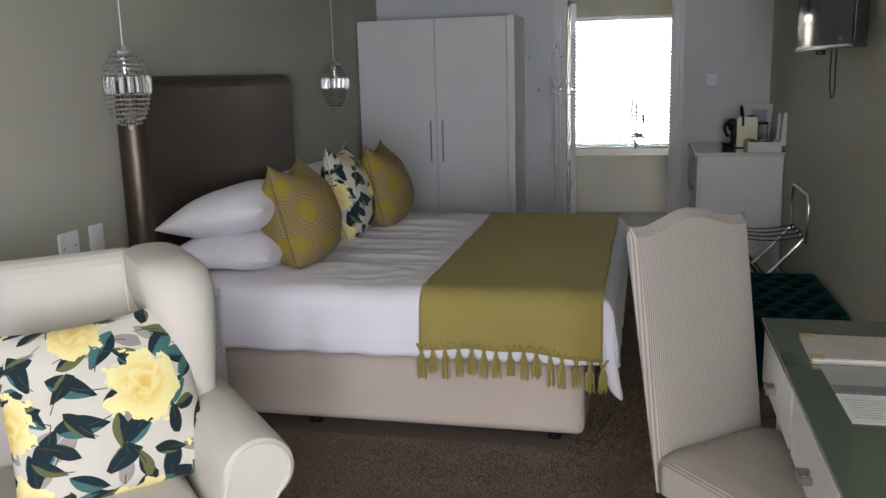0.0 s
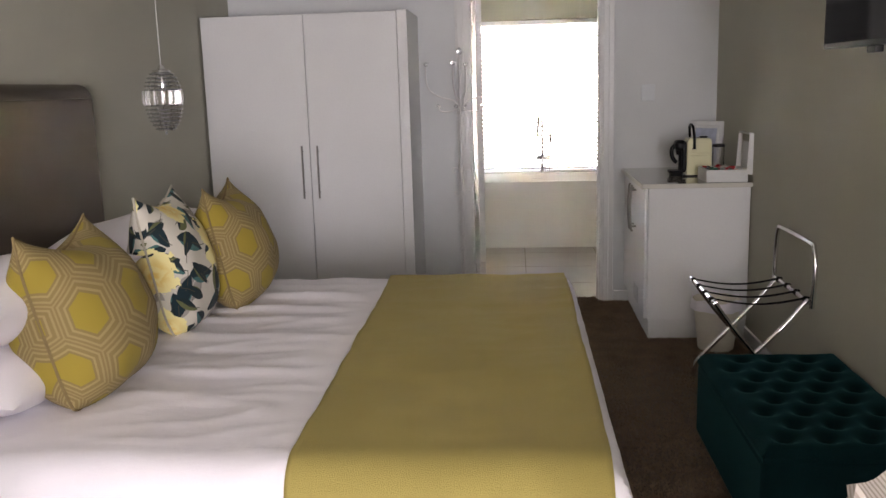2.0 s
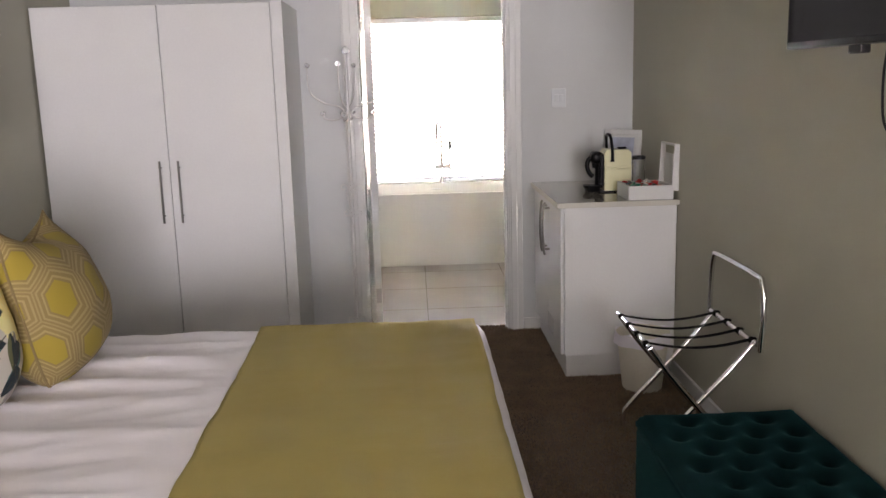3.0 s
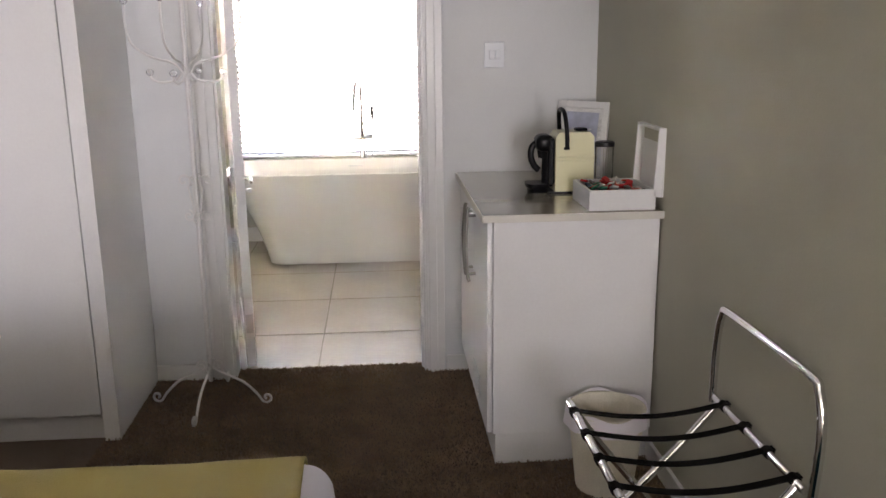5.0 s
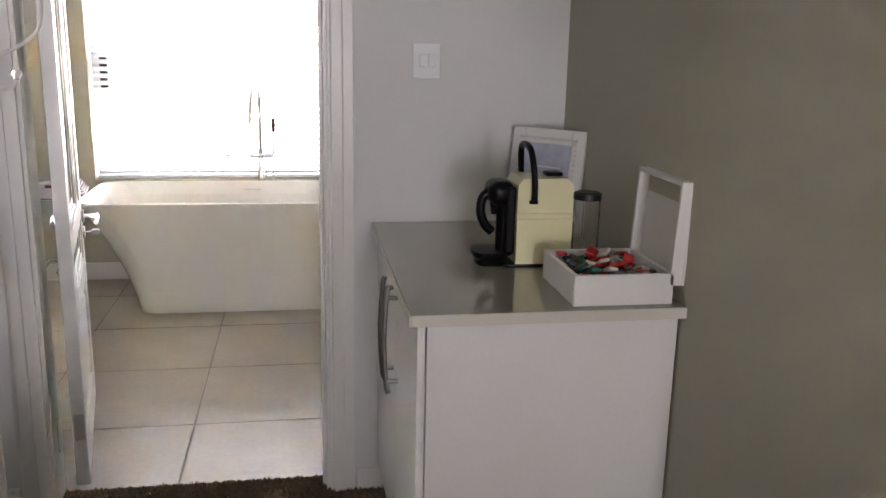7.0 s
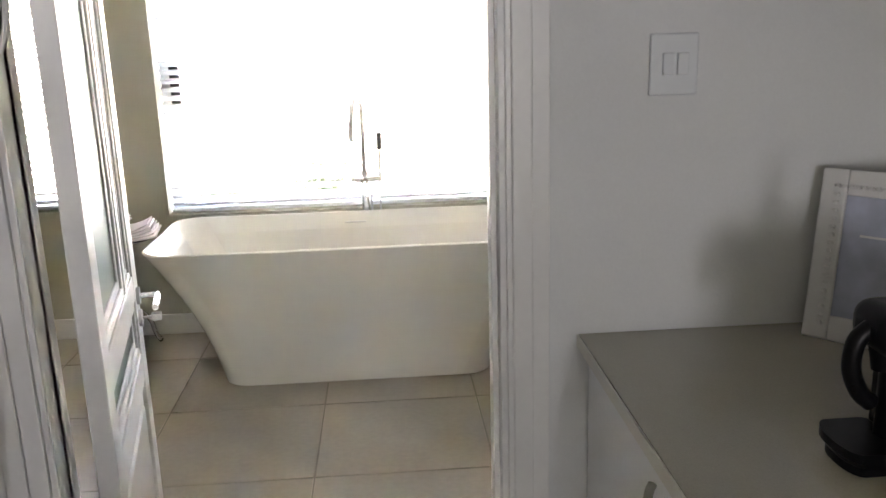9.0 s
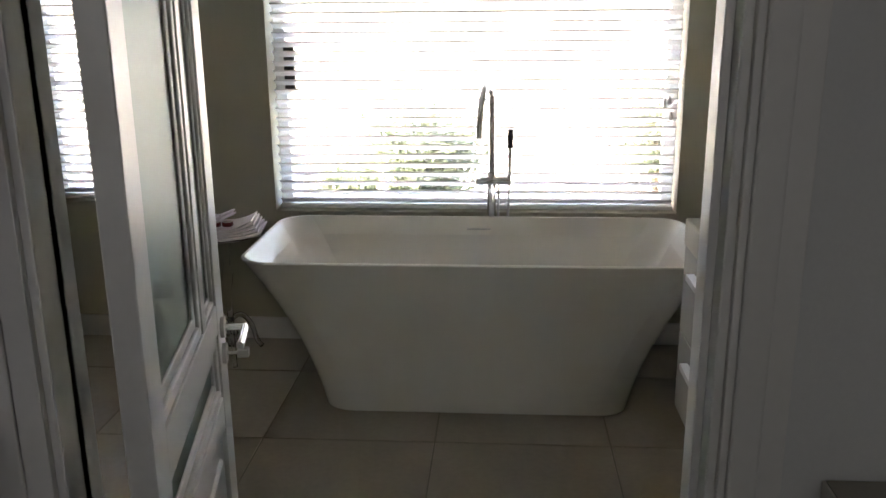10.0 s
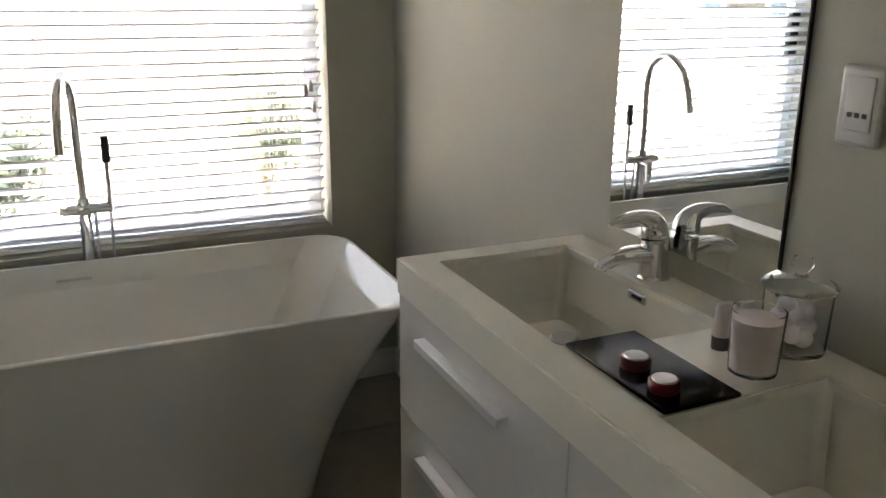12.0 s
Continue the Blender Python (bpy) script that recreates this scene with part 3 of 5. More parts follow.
# white sleeping pillows, two to a side
for y, dz, seed in ((4.12, 0.0, 1.0), (5.02, 0.0, 2.0)):
    pillow("sleeping_pillow", 0.78, 0.52, 0.20, LINEN, "plump white cotton pillow lying on the bed", "pillow", pose(-1.80, y, 0.715, 0, 0, 90) @ pose(0, 0, 0, 90, 0, 0) @ Matrix.Translation((0, 0, -0.25)), 0.05, 0, seed, "white pillows at the headboard")
    pillow("sleeping_pillow", 0.82, 0.54, 0.23, LINEN, "plump white cotton pillow leaning on another", "pillow", pose(-1.83, y + 0.02, 0.885, 0, 0, 90) @ pose(0, 0, 0, 80, 0, 0) @ Matrix.Translation((0, 0, -0.25)), 0.06, 0, seed + 5, "white pillows at the headboard")


def upright(x, y, z, turn, lean):
    """Standing on its lower edge, facing +x, turned about z and leaning back."""
    return pose(x, y, z, 0, 0, 90 + turn) @ pose(0, 0, 0, -lean, 0, 0)


TANSEAM = mat("tan seam cord", (0.20, 0.14, 0.06), 0.85, grain=0.1, scale=300)
CREAMSEAM = mat("cream seam cord", (0.45, 0.41, 0.33), 0.85, grain=0.1, scale=300)
cushion(0.50, 0.50, 0.35, MUSTARD, TANSEAM, "mustard scatter cushion with a woven hexagon lattice", upright(-1.485, 4.13, 0.624, 4, 14), 0.32, 3, "cushions on the bed")
cushion(0.46, 0.51, 0.25, FLORAL, CREAMSEAM, "cream scatter cushion printed with yellow flowers and leaves", upright(-1.49, 4.78, 0.624, 4, 11), 0.22, 4, "cushions on the bed", 0.2)
cushion(0.50, 0.495, 0.31, MUSTARD, TANSEAM, "mustard lattice scatter cushion with dented top", upright(-1.40, 5.18, 0.624, 6, 12), 0.32, 6, "cushions on the bed")

# ---- wingback armchair ----
arm = thing("wing_armchair", "cream upholstered wingback armchair with rolled arms", "armchair", -1.45, 2.255, 0, 43)
part("seat_frame", boxm(B(), -0.36, 0.36, -0.36, 0.34, 0.14, 0.30, 0.03, 3), CREAM, arm)
part("seat_cushion", boxm(B(), -0.28, 0.28, -0.42, 0.26, 0.29, 0.42, 0.05, 5), CREAM, arm)
bm = boxm(B(), -0.31, 0.31, -0.075, 0.075, 0, 0.65, 0.07, 5)
bmesh.ops.transform(bm, matrix=pose(0, 0.30, 0.34, -10), verts=bm.verts)
part("backrest", bm, CREAM, arm)
for s in (-1, 1):
    bm = B()
    loft(bm, [roundrect(s * cx, cy, hx, hy, hx * 0.92, z, 8) for z, cx, hx, cy, hy in (
        (0.42, 0.355, 0.050, 0.20, 0.17), (0.56, 0.355, 0.052, 0.19, 0.18), (0.66, 0.35, 0.060, 0.18, 0.20), (0.76, 0.342, 0.075, 0.175, 0.215),
        (0.85, 0.332, 0.092, 0.175, 0.225), (0.915, 0.325, 0.101, 0.18, 0.225), (0.955, 0.320, 0.097, 0.19, 0.215), (0.98, 0.315, 0.083, 0.20, 0.19), (0.994, 0.312, 0.058, 0.21, 0.15), (0.998, 0.31, 0.03, 0.21, 0.10))])
    part("wing", bm, CREAM, arm)
    part("seam", tube(B(), [(s * 0.228, 0.19, 0.46), (s * 0.222, 0.205, 0.70), (s * 0.215, 0.23, 0.90), (s * 0.22, 0.27, 0.975)], 0.004, 6), CREAM, arm)
    def arm_outline(y, grow=0.0):
        """Section of the rolled arm: an upright that swells into a roll leaning outwards."""
        pts = [(0.29, 0.16), (0.288, 0.34), (0.292, 0.47)]
        pts += [(0.392 - (0.092 + grow) * math.cos(radians(t)), 0.515 + (0.088 + grow) * math.sin(radians(t))) for t in range(0, 226, 15)]
        pts += [(0.42, 0.425), (0.412, 0.32), (0.41, 0.16)]
        return [(s * x, y, z) for x, z in pts]
    bm = B()
    loft(bm, [arm_outline(y, g) for y, g in ((-0.408, -0.007), (-0.402, 0.0), (-0.385, 0.004), (-0.1, 0.004), (0.34, 0.0))])
    part("arm", bm, CREAM, arm)
    pts = arm_outline(-0.409, -0.014)[1:-2]
    part("piping", tube(B(), smoothed([(p[0] + s * (0.010 if k < 2 else 0), p[1], p[2]) for k, p in enumerate(pts)], 3), 0.005, 6), CREAM, arm)
    for y in (-0.33, 0.32):
        part("leg", lathe(B(), [(0.016, 0), (0.022, 0.14)], 10, (s * 0.32, y, 0)), DARKWOOD, arm)
pillow("scatter_cushion", 0.52, 0.50, 0.17, FLORAL, "cream floral scatter cushion on the armchair seat", "cushion", pose(-1.44, 2.255, 0.405, 0, 0, 43) @ pose(0.10, -0.11, 0, 0, 0, 0) @ pose(0, 0, 0, -22, -4, 0), 0.07, 0.0, 8)

# ---- bedside table ----
ns = thing("bedside_table", "white bedside table with an open niche over two drawers", "bedside table", -2.18, 3.13, 0)
part("top", boxm(B(), 0, 0.50, 0, 0.43, 0.612, 0.635, 0.002), WARD, ns)
for y in (0, 0.41):
    part("side_panel", boxm(B(), 0, 0.50, y, y + 0.02, 0, 0.612, 0.002), WARD, ns)
part("back_panel", boxm(B(), 0, 0.012, 0.02, 0.41, 0, 0.612), WARD, ns)
part("shelf", boxm(B(), 0.012, 0.498, 0.02, 0.41, 0.37, 0.39, 0.002), WARD, ns)
for z0, z1 in ((0.03, 0.195), (0.20, 0.367)):
    part("drawer_front", boxm(B(), 0.48, 0.498, 0.022, 0.408, z0, z1, 0.002), WARD, ns)
copy_thing(ns, pose(-2.18, 5.68, 0))

# ---- desk and chair ----
desk = thing("writing_desk", "white writing desk with a pale green glass top and drawers", "desk", 0.377, 1.36, 0)
part("glass_top", boxm(B(), 0, 0.58, 0, 1.535, 0.765, 0.777, 0.003), GREENTOP, desk, "pale green glass top")
part("apron", boxm(B(), 0.03, 0.57, 0.02, 1.515, 0.57, 0.762, 0.003), WARD, desk)
for k in range(3):
    y0 = 0.035 + 0.51 * k
    d = part("drawer", boxm(B(), 0.012, 0.03, y0, y0 + 0.48, 0.59, 0.75, 0.002), WARD, desk)
    bm = boxm(B(), -0.010, 0.012, y0 + 0.215, y0 + 0.221, 0.642, 0.658, 0.001)
    boxm(bm, -0.010, 0.012, y0 + 0.259, y0 + 0.265, 0.642, 0.658, 0.001)
    boxm(bm, -0.013, -0.008, y0 + 0.213, y0 + 0.267, 0.641, 0.659, 0.0015)
    part("handle", bm, NICKEL, d, "small dull nickel handle")
for x in (0.05, 0.52):
    for y in (0.03, 1.45):
        part("leg", boxm(B(), x, x + 0.05, y, y + 0.05, 0, 0.57, 0.004), WARD, desk)

STRIPE = mat("striped ticking", (0.44, 0.395, 0.35), 0.85, grain=0.03, scale=400, bump=0.2, bumpscale=500)
n_, l_ = STRIPE.node_tree.nodes, STRIPE.node_tree.links
tc_, sp_ = n_.new("ShaderNodeTexCoord"), n_.new("ShaderNodeSeparateXYZ")
l_.new(tc_.outputs["Object"], sp_.inputs[0])
mu_, si_, gt_, mx_ = n_.new("ShaderNodeMath"), n_.new("ShaderNodeMath"), n_.new("ShaderNodeMapRange"), n_.new("ShaderNodeMix")
mu_.operation, si_.operation, mx_.data_type = "MULTIPLY", "SINE", "RGBA"
mu_.inputs[1].default_value = 2 * math.pi / 0.0064
l_.new(sp_.outputs["X"], mu_.inputs[0])
l_.new(mu_.outputs[0], si_.inputs[0])
l_.new(si_.outputs[0], gt_.inputs[0])
gt_.inputs[1].default_value, gt_.inputs[2].default_value = 0.0, 0.5
l_.new(gt_.outputs[0], mx_.inputs[0])
p_ = n_["Principled BSDF"]
l_.new(p_.inputs["Base Color"].links[0].from_socket, mx_.inputs[6])
mx_.inputs[7].default_value = (0.27, 0.23, 0.20, 1)
l_.new(mx_.outputs[2], p_.inputs["Base Color"])

chair = thing("side_chair", "upholstered side chair in fine brown and cream stripes", "chair", 0.37, 2.49, 0, 40)


bm = B()
for side in (0, 1):
    def f(u, v, side=side):
        a = 2 * u - 1
        wd = 0.188 + 0.02 * v
        top = 0.572 + 0.036 * (0.5 + 0.5 * math.cos(math.pi * min(1, abs(a) / 0.82))) + 0.008 * max(0.0, abs(a) - 0.82) / 0.18
        z = 0.02 + v * (top + 0.13)
        k = max(0.0, (1 - abs(a) ** 8) * (1 - abs(2 * v - 1) ** 12)) ** 0.28
        y = (0.028 if side else -0.028) * k
        return (a * wd, y, z)
    sheet(bm, 26, 26, f)
bmesh.ops.remove_doubles(bm, verts=bm.verts, dist=0.0005)
bmesh.ops.transform(bm, matrix=pose(0, 0.205, 0.37, -10), verts=bm.verts)
part("backrest", bm, STRIPE, chair)
bm = B()
loft(bm, [[(x * (1 - 0.10 * max(0, y)), y, z) for x, y, z in roundrect(0, -0.01, 0.21, 0.23, 0.06, z)] for z in (0.41, 0.475)] +
     [roundrect(0, -0.01, 0.21 - q, 0.23 - q, 0.06, 0.475 + h) for q, h in ((0.004, 0.015), (0.02, 0.03), (0.06, 0.042), (0.14, 0.05))])
part("seat", bm, STRIPE, chair)
for sx in (-1, 1):
    for sy in (-1, 1):
        part("leg", tube(B(), [(sx * 0.19, sy * 0.19, 0.39), (sx * 0.20, sy * (0.20 if sy < 0 else 0.24), 0.0)], [0.024, 0.015], 4), DARKWOOD, chair)

# ---- ottoman ----
ott = thing("ottoman", "dark green velvet ottoman with a buttoned top", "ottoman", 0.42, 4.32, 0)
OW, OL = 0.55, 0.95
part("body", boxm(B(), 0, OW, 0, OL, 0.03, 0.33, 0.02, 3), VELVET, ott)
buttons = [(0.09 + 0.125 * i + (0.0625 if j % 2 else 0), 0.09 + 0.11 * j) for j in range(8) for i in range(4) if 0.09 + 0.125 * i + (0.0625 if j % 2 else 0) < OW - 0.04]
bm = B()


def tuft(u, v):
    x, y = u * OW, v * OL
    e = min(x, OW - x, y, OL - y)
    z = 0.375 - 0.035 * max(0, 1 - e / 0.04) ** 2
    d = min((x - bx) ** 2 + (y - by) ** 2 for bx, by in buttons) ** 0.5
    return (x, y, z - 0.028 * math.exp(-(d / 0.028) ** 2) - 0.010 * math.exp(-(d / 0.06) ** 2))


g = sheet(bm, 44, 76, tuft)
boxm(bm, 0.001, OW - 0.001, 0.001, OL - 0.001, 0.325, 0.34)
part("cushion_top", bm, VELVET, ott)
for bx, by in buttons:
    part("button", lathe(B(), [(0.011, 0), (0.010, 0.005), (0.004, 0.008)], 8, (bx, by, 0.338)), VELVET, ott)

# ---- bar cabinet ----
cab = thing("bar_cabinet", "white laminate bar cabinet with a ventilated plinth", "cabinet", 0.405, 6.67, 0)
CW, CL = 0.575, 0.905
part("body", boxm(B(), 0.02, CW, 0, CL, 0.12, 0.872, 0.002), WARD, cab)
part("plinth", boxm(B(), 0.03, CW, 0.012, CL, 0, 0.12, 0.002), WARD, cab)
for y0, y1, hy in ((0.004, 0.392, 0.345), (0.396, CL - 0.004, 0.44)):
    d = part("door", boxm(B(), 0, 0.018, y0, y1, 0.125, 0.868, 0.002), WARD, cab)
    bm = tube(B(), smoothed([(-0.024, hy, 0.575), (-0.030, hy, 0.60), (-0.036, hy, 0.715), (-0.030, hy, 0.83), (-0.024, hy, 0.855)]), 0.0065, 10)
    for z in (0.605, 0.825):
        tube(bm, [(0.0, hy, z), (-0.03, hy, z)], 0.006, 8)
    part("handle", bm, NICKEL, d, "bowed steel handle")
for k in range(7):
    part("vent_slat", boxm(B(), -0.004, 0.001, 0.22, 0.40, 0.16 + 0.014 * k, 0.168 + 0.014 * k, 0.001), STEEL, cab)
EDGE = mat("pale stone edge", (0.62, 0.60, 0.54), 0.3, grain=0.05, scale=300)
wt = thing("bar_worktop", "polished taupe stone worktop on the cabinet", "worktop", 0.383, 6.637, 0.874)
part("slab", boxm(B(), 0.004, 0.60, 0.004, 0.942, 0, 0.026, 0.001), STONE, wt)
part("edge_strip", boxm(B(), 0, 0.0035, 0, 0.942, 0.001, 0.0255, 0.001), EDGE, wt, "pale polished edge")
part("edge_strip", boxm(B(), 0.004, 0.60, 0, 0.0035, 0.001, 0.0255, 0.001), EDGE, wt, "pale polished edge")

# ---- bath ----
tub = thing("bathtub", "freestanding white bath with flared sides and a thin rim", "bathtub", -0.112, 9.80, 0)
bm = B()
rings = []
for k in range(19):
    s = k / 18
    e = 0.46 * s + 0.54 * s * s
    rings.append(roundrect(0, 0, 0.583 + 0.266 * e, 0.25 + 0.122 * e, 0.12, 0.004 + 0.612 * s))
rings.append(roundrect(0, 0, 0.846, 0.369, 0.118, 0.622))
rings.append(roundrect(0, 0, 0.836, 0.359, 0.112, 0.622))
for k in range(1, 11):
    s = k / 10
    rings.append(roundrect(0, 0, 0.829 - 0.32 * s ** 0.85 - (0.08 if k == 10 else 0), 0.352 - 0.15 * s ** 0.85 - (0.08 if k == 10 else 0), 0.11, 0.618 - 0.44 * math.sin(s * math.pi / 2)))
loft(bm, rings)
part("shell", bm, ACRYL, tub)
part("rim", tube(B(), [p for p in roundrect(0, 0, 0.843, 0.366, 0.116, 0.617, 10)] + [(0.843, 0.25, 0.617)], 0.0065, 8, False), ACRYL, tub)
part("overflow_slot", boxm(B(), -0.05, 0.05, 0.330, 0.347, 0.572, 0.578, 0.002), STEEL, tub)
part("drain", lathe(B(), [(0.03, 0.180), (0.03, 0.184), (0.02, 0.186)], 20), CHROME, tub)

# ---- vanity ----
van = thing("vanity_unit", "floating white gloss vanity unit with two drawer stacks", "vanity unit", 0.525, 7.72, 0)
GLOSSW = mat("white gloss lacquer", (0.66, 0.65, 0.62), 0.14, grain=0.015, scale=40, coat=0.4)
ALU = mat("satin aluminium", (0.72, 0.72, 0.72), 0.42, 0.7, grain=0.04, scale=200)
BASIN = mat("white cast basin", (0.82, 0.80, 0.71), 0.24, grain=0.015, scale=50, coat=0.2)
VL = 1.36
part("body", boxm(B(), 0.02, 0.455, 0, VL, 0.285, 0.66, 0.002), GLOSSW, van)
for y0, y1 in ((0.0, 0.018), (VL - 0.018, VL)):
    part("side_panel", boxm(B(), 0.02, 0.455, y0, y1, 0.6605, 0.80, 0.002), GLOSSW, van)
for y0, y1 in ((0.005, VL / 2 - 0.001), (VL / 2 + 0.001, VL - 0.002)):
    for z0, z1 in ((0.285, 0.530), (0.534, 0.80)):
        d = part("drawer", boxm(B(), 0.0, 0.018, y0, y1, z0, z1, 0.002), GLOSSW, van)
        yc, zc = (y0 + y1) / 2 + 0.02, z1 - 0.062
        bm = boxm(B(), -0.024, -0.021, yc - 0.18, yc + 0.18, zc - 0.006, zc + 0.012, 0.0008)
        boxm(bm, -0.022, 0.0, yc - 0.18, yc + 0.18, zc + 0.009, zc + 0.0125, 0.0008)
        part("handle", bm, ALU, d, "flat satin aluminium handle")
top = B()
bas = ((0.07, 0.57), (0.79, 1.295))
cx_, cy_ = (-0.003, 0.07, 0.375, 0.457), (0.0, 0.07, 0.57, 0.79, 1.295, VL)
grid = [[top.verts.new((x, y, 0.88)) for y in cy_] for x in cx_]
cells_ = [top.faces.new((grid[i][j], grid[i + 1][j], grid[i + 1][j + 1], grid[i][j + 1])) for i in range(3) for j in range(5) if not (i == 1 and j in (1, 3))]
down = bmesh.ops.extrude_face_region(top, geom=cells_)
bmesh.ops.translate(top, vec=(0, 0, -0.078), verts=[v for v in down["geom"] if isinstance(v, bmesh.types.BMVert)])
bmesh.ops.bevel(top, geom=[e for e in top.edges if all(abs(v.co.z - 0.88) < 1e-5 for v in e.verts) and len(e.link_faces) == 2 and abs(e.link_faces[0].normal.dot(e.link_faces[1].normal)) < 0.9], offset=0.003, segments=2, affect="EDGES")
part("basin_top", top, BASIN, van, "white cast double basin top")
for y0, y1 in bas:
    bm = B()
    cy, hy = (y0 + y1) / 2, (y1 - y0) / 2
    rings = [roundrect(0.2225, cy, 0.156, hy + 0.003, 0.012, 0.878, 4)]
    for q, z in ((0.001, 0.86), (0.010, 0.76), (0.020, 0.715), (0.045, 0.705), (0.11, 0.70)):
        rings.append(roundrect(0.2225, cy, 0.1525 - q, hy - q, 0.015 + q * 0.3, z, 4))
    loft(bm, rings, False, True)
    part("basin", bm, BASIN, van, "rectangular sunken basin")

# ---- bathroom window and blind ----
def window(name, x0, x1, z0, z1, label):
    win = thing(name, label, "window", x0, YW, z0, kind="structure")
    w, h = x1 - x0, z1 - z0
    fy0, fy1 = 0.13, 0.18
    bm = B()
    boxm(bm, 0, 0.05, fy0, fy1, 0, h, 0.003)
    boxm(bm, w - 0.05, w, fy0, fy1, 0, h, 0.003)
    boxm(bm, 0.05, w - 0.05, fy0 + 0.001, fy1 - 0.001, 0, 0.05, 0.003)
    boxm(bm, 0.05, w - 0.05, fy0 + 0.001, fy1 - 0.001, h - 0.05, h, 0.003)
    part("window_frame", bm, TRIM, win)
    pane = part("pane", boxm(B(), 0.05, w - 0.05, 0.152, 0.156, 0.05, h - 0.05), GLASS, win)
    pane.visible_shadow = False
    part("window_sill", boxm(B(), -0.0, w, -0.012, 0.13, -0.004, 0.014, 0.003), WALL, win)
    return win


BLIND = mat("white blind slat", (0.80, 0.80, 0.80), 0.4, grain=0.02, scale=60)


def blind(x0, x1, z0, z1, pitch, label):
    bl = thing("venetian_blind", label, "blind", x0, YW + 0.055, z0)
    w, h = x1 - x0, z1 - z0
    part("head_rail", boxm(B(), 0, w, -0.025, 0.025, h - 0.045, h - 0.002, 0.003), BLIND, bl)
    part("bottom_rail", boxm(B(), 0, w, -0.024, 0.024, 0.018, 0.034, 0.004), BLIND, bl)
    bm = B()
    sheet(bm, 1, 5, lambda u, v: ((w - 0.004) * u + 0.002, (v - 0.5) * 0.048, 0.004 * (1 - (2 * v - 1) ** 2)))
    shell(bm, 0.006)
    first = part("slat", bm, BLIND, bl)
    n = int((h - 0.10) / pitch)
    for k in range(n):
        ob = first if k == 0 else first.copy()
        if k:
            scene.collection.objects.link(ob)
        ob.location = (0, 0, 0.052 + pitch * k)
        ob.rotation_euler = (radians(-28 + random.uniform(-0.6, 0.6)), 0, 0)
    for x in ((0.18, w / 2, w - 0.18) if w > 1 else (0.1, w - 0.1)):
        bm = tube(B(), [(x, -0.026, 0.03), (x, -0.026, h - 0.04)], 0.0009, 4)
        tube(bm, [(x, 0.026, 0.03), (x, 0.026, h - 0.04)], 0.0009, 4)
        part("ladder_cord", bm, BLIND, bl)
    return bl


window("window_1", W0, W1, WZ0, WZ1, "wide white-framed bathroom window behind a blind")
window("window_2", V0, V1, 0.64, WZ1, "narrow white-framed bathroom window behind a blind")
bl = blind(W0 + 0.012, W1 - 0.012, WZ0, WZ1, 0.0405, "white venetian blind with open slats")
blind(V0 + 0.012, V1 - 0.012, 0.64, WZ1, 0.0405, "narrow white venetian blind with open slats")

# ---- outdoors ----
GROUND = mat("dry lawn", (0.27, 0.25, 0.20), 0.95, grain=0.2, scale=30, blotch=0.2, bscale=0.5)
g = B()
g.faces.new([g.verts.new(p) for p in ((-400, -400, -0.3), (400, -400, -0.3), (400, 400, -0.3), (-400, 400, -0.3))])
structure("ground", g, GROUND, "pale dry lawn around the house")

# ---- bathroom floor tiles ----
tiles = structure("floor_bathroom", boxm(B(), XL, XR, 7.672, YW, -0.1, -0.003), GROUT, "beige tiled bathroom floor")
tile_data = {}
xs = [-2.2, -2.09, -1.48, -0.862, -0.245, 0.372, XR]
ys = [7.672, 8.14, 8.735, 9.325, 9.92, YW]
for x0, x1 in zip(xs, xs[1:]):
    for y0, y1 in zip(ys, ys[1:]):
        key = (round(x1 - x0, 3), round(y1 - y0, 3))
        if key not in tile_data:
            ob = part("tile", boxm(B(), 0.003, key[0] - 0.003, 0.003, key[1] - 0.003, -0.003, 0.0, 0.0012, 1), TILE, tiles)
            tile_data[key] = ob.data
        else:
            ob = new("tile", tile_data[key])
            ob.parent = tiles
        ob.location = (x0, y0, 0)

# ---- pendant lamps ----
CUT = mat("cut crystal", (0.95, 0.96, 0.97), 0.04, trans=0.75, ior=1.5)


RINGM = mat("smoked glass ring", (0.55, 0.56, 0.57), 0.14, 0.85, grain=0.1, scale=60)
CLEAR = mat("clear prism glass", (1, 1, 1), 0.02, trans=1.0, ior=1.5)


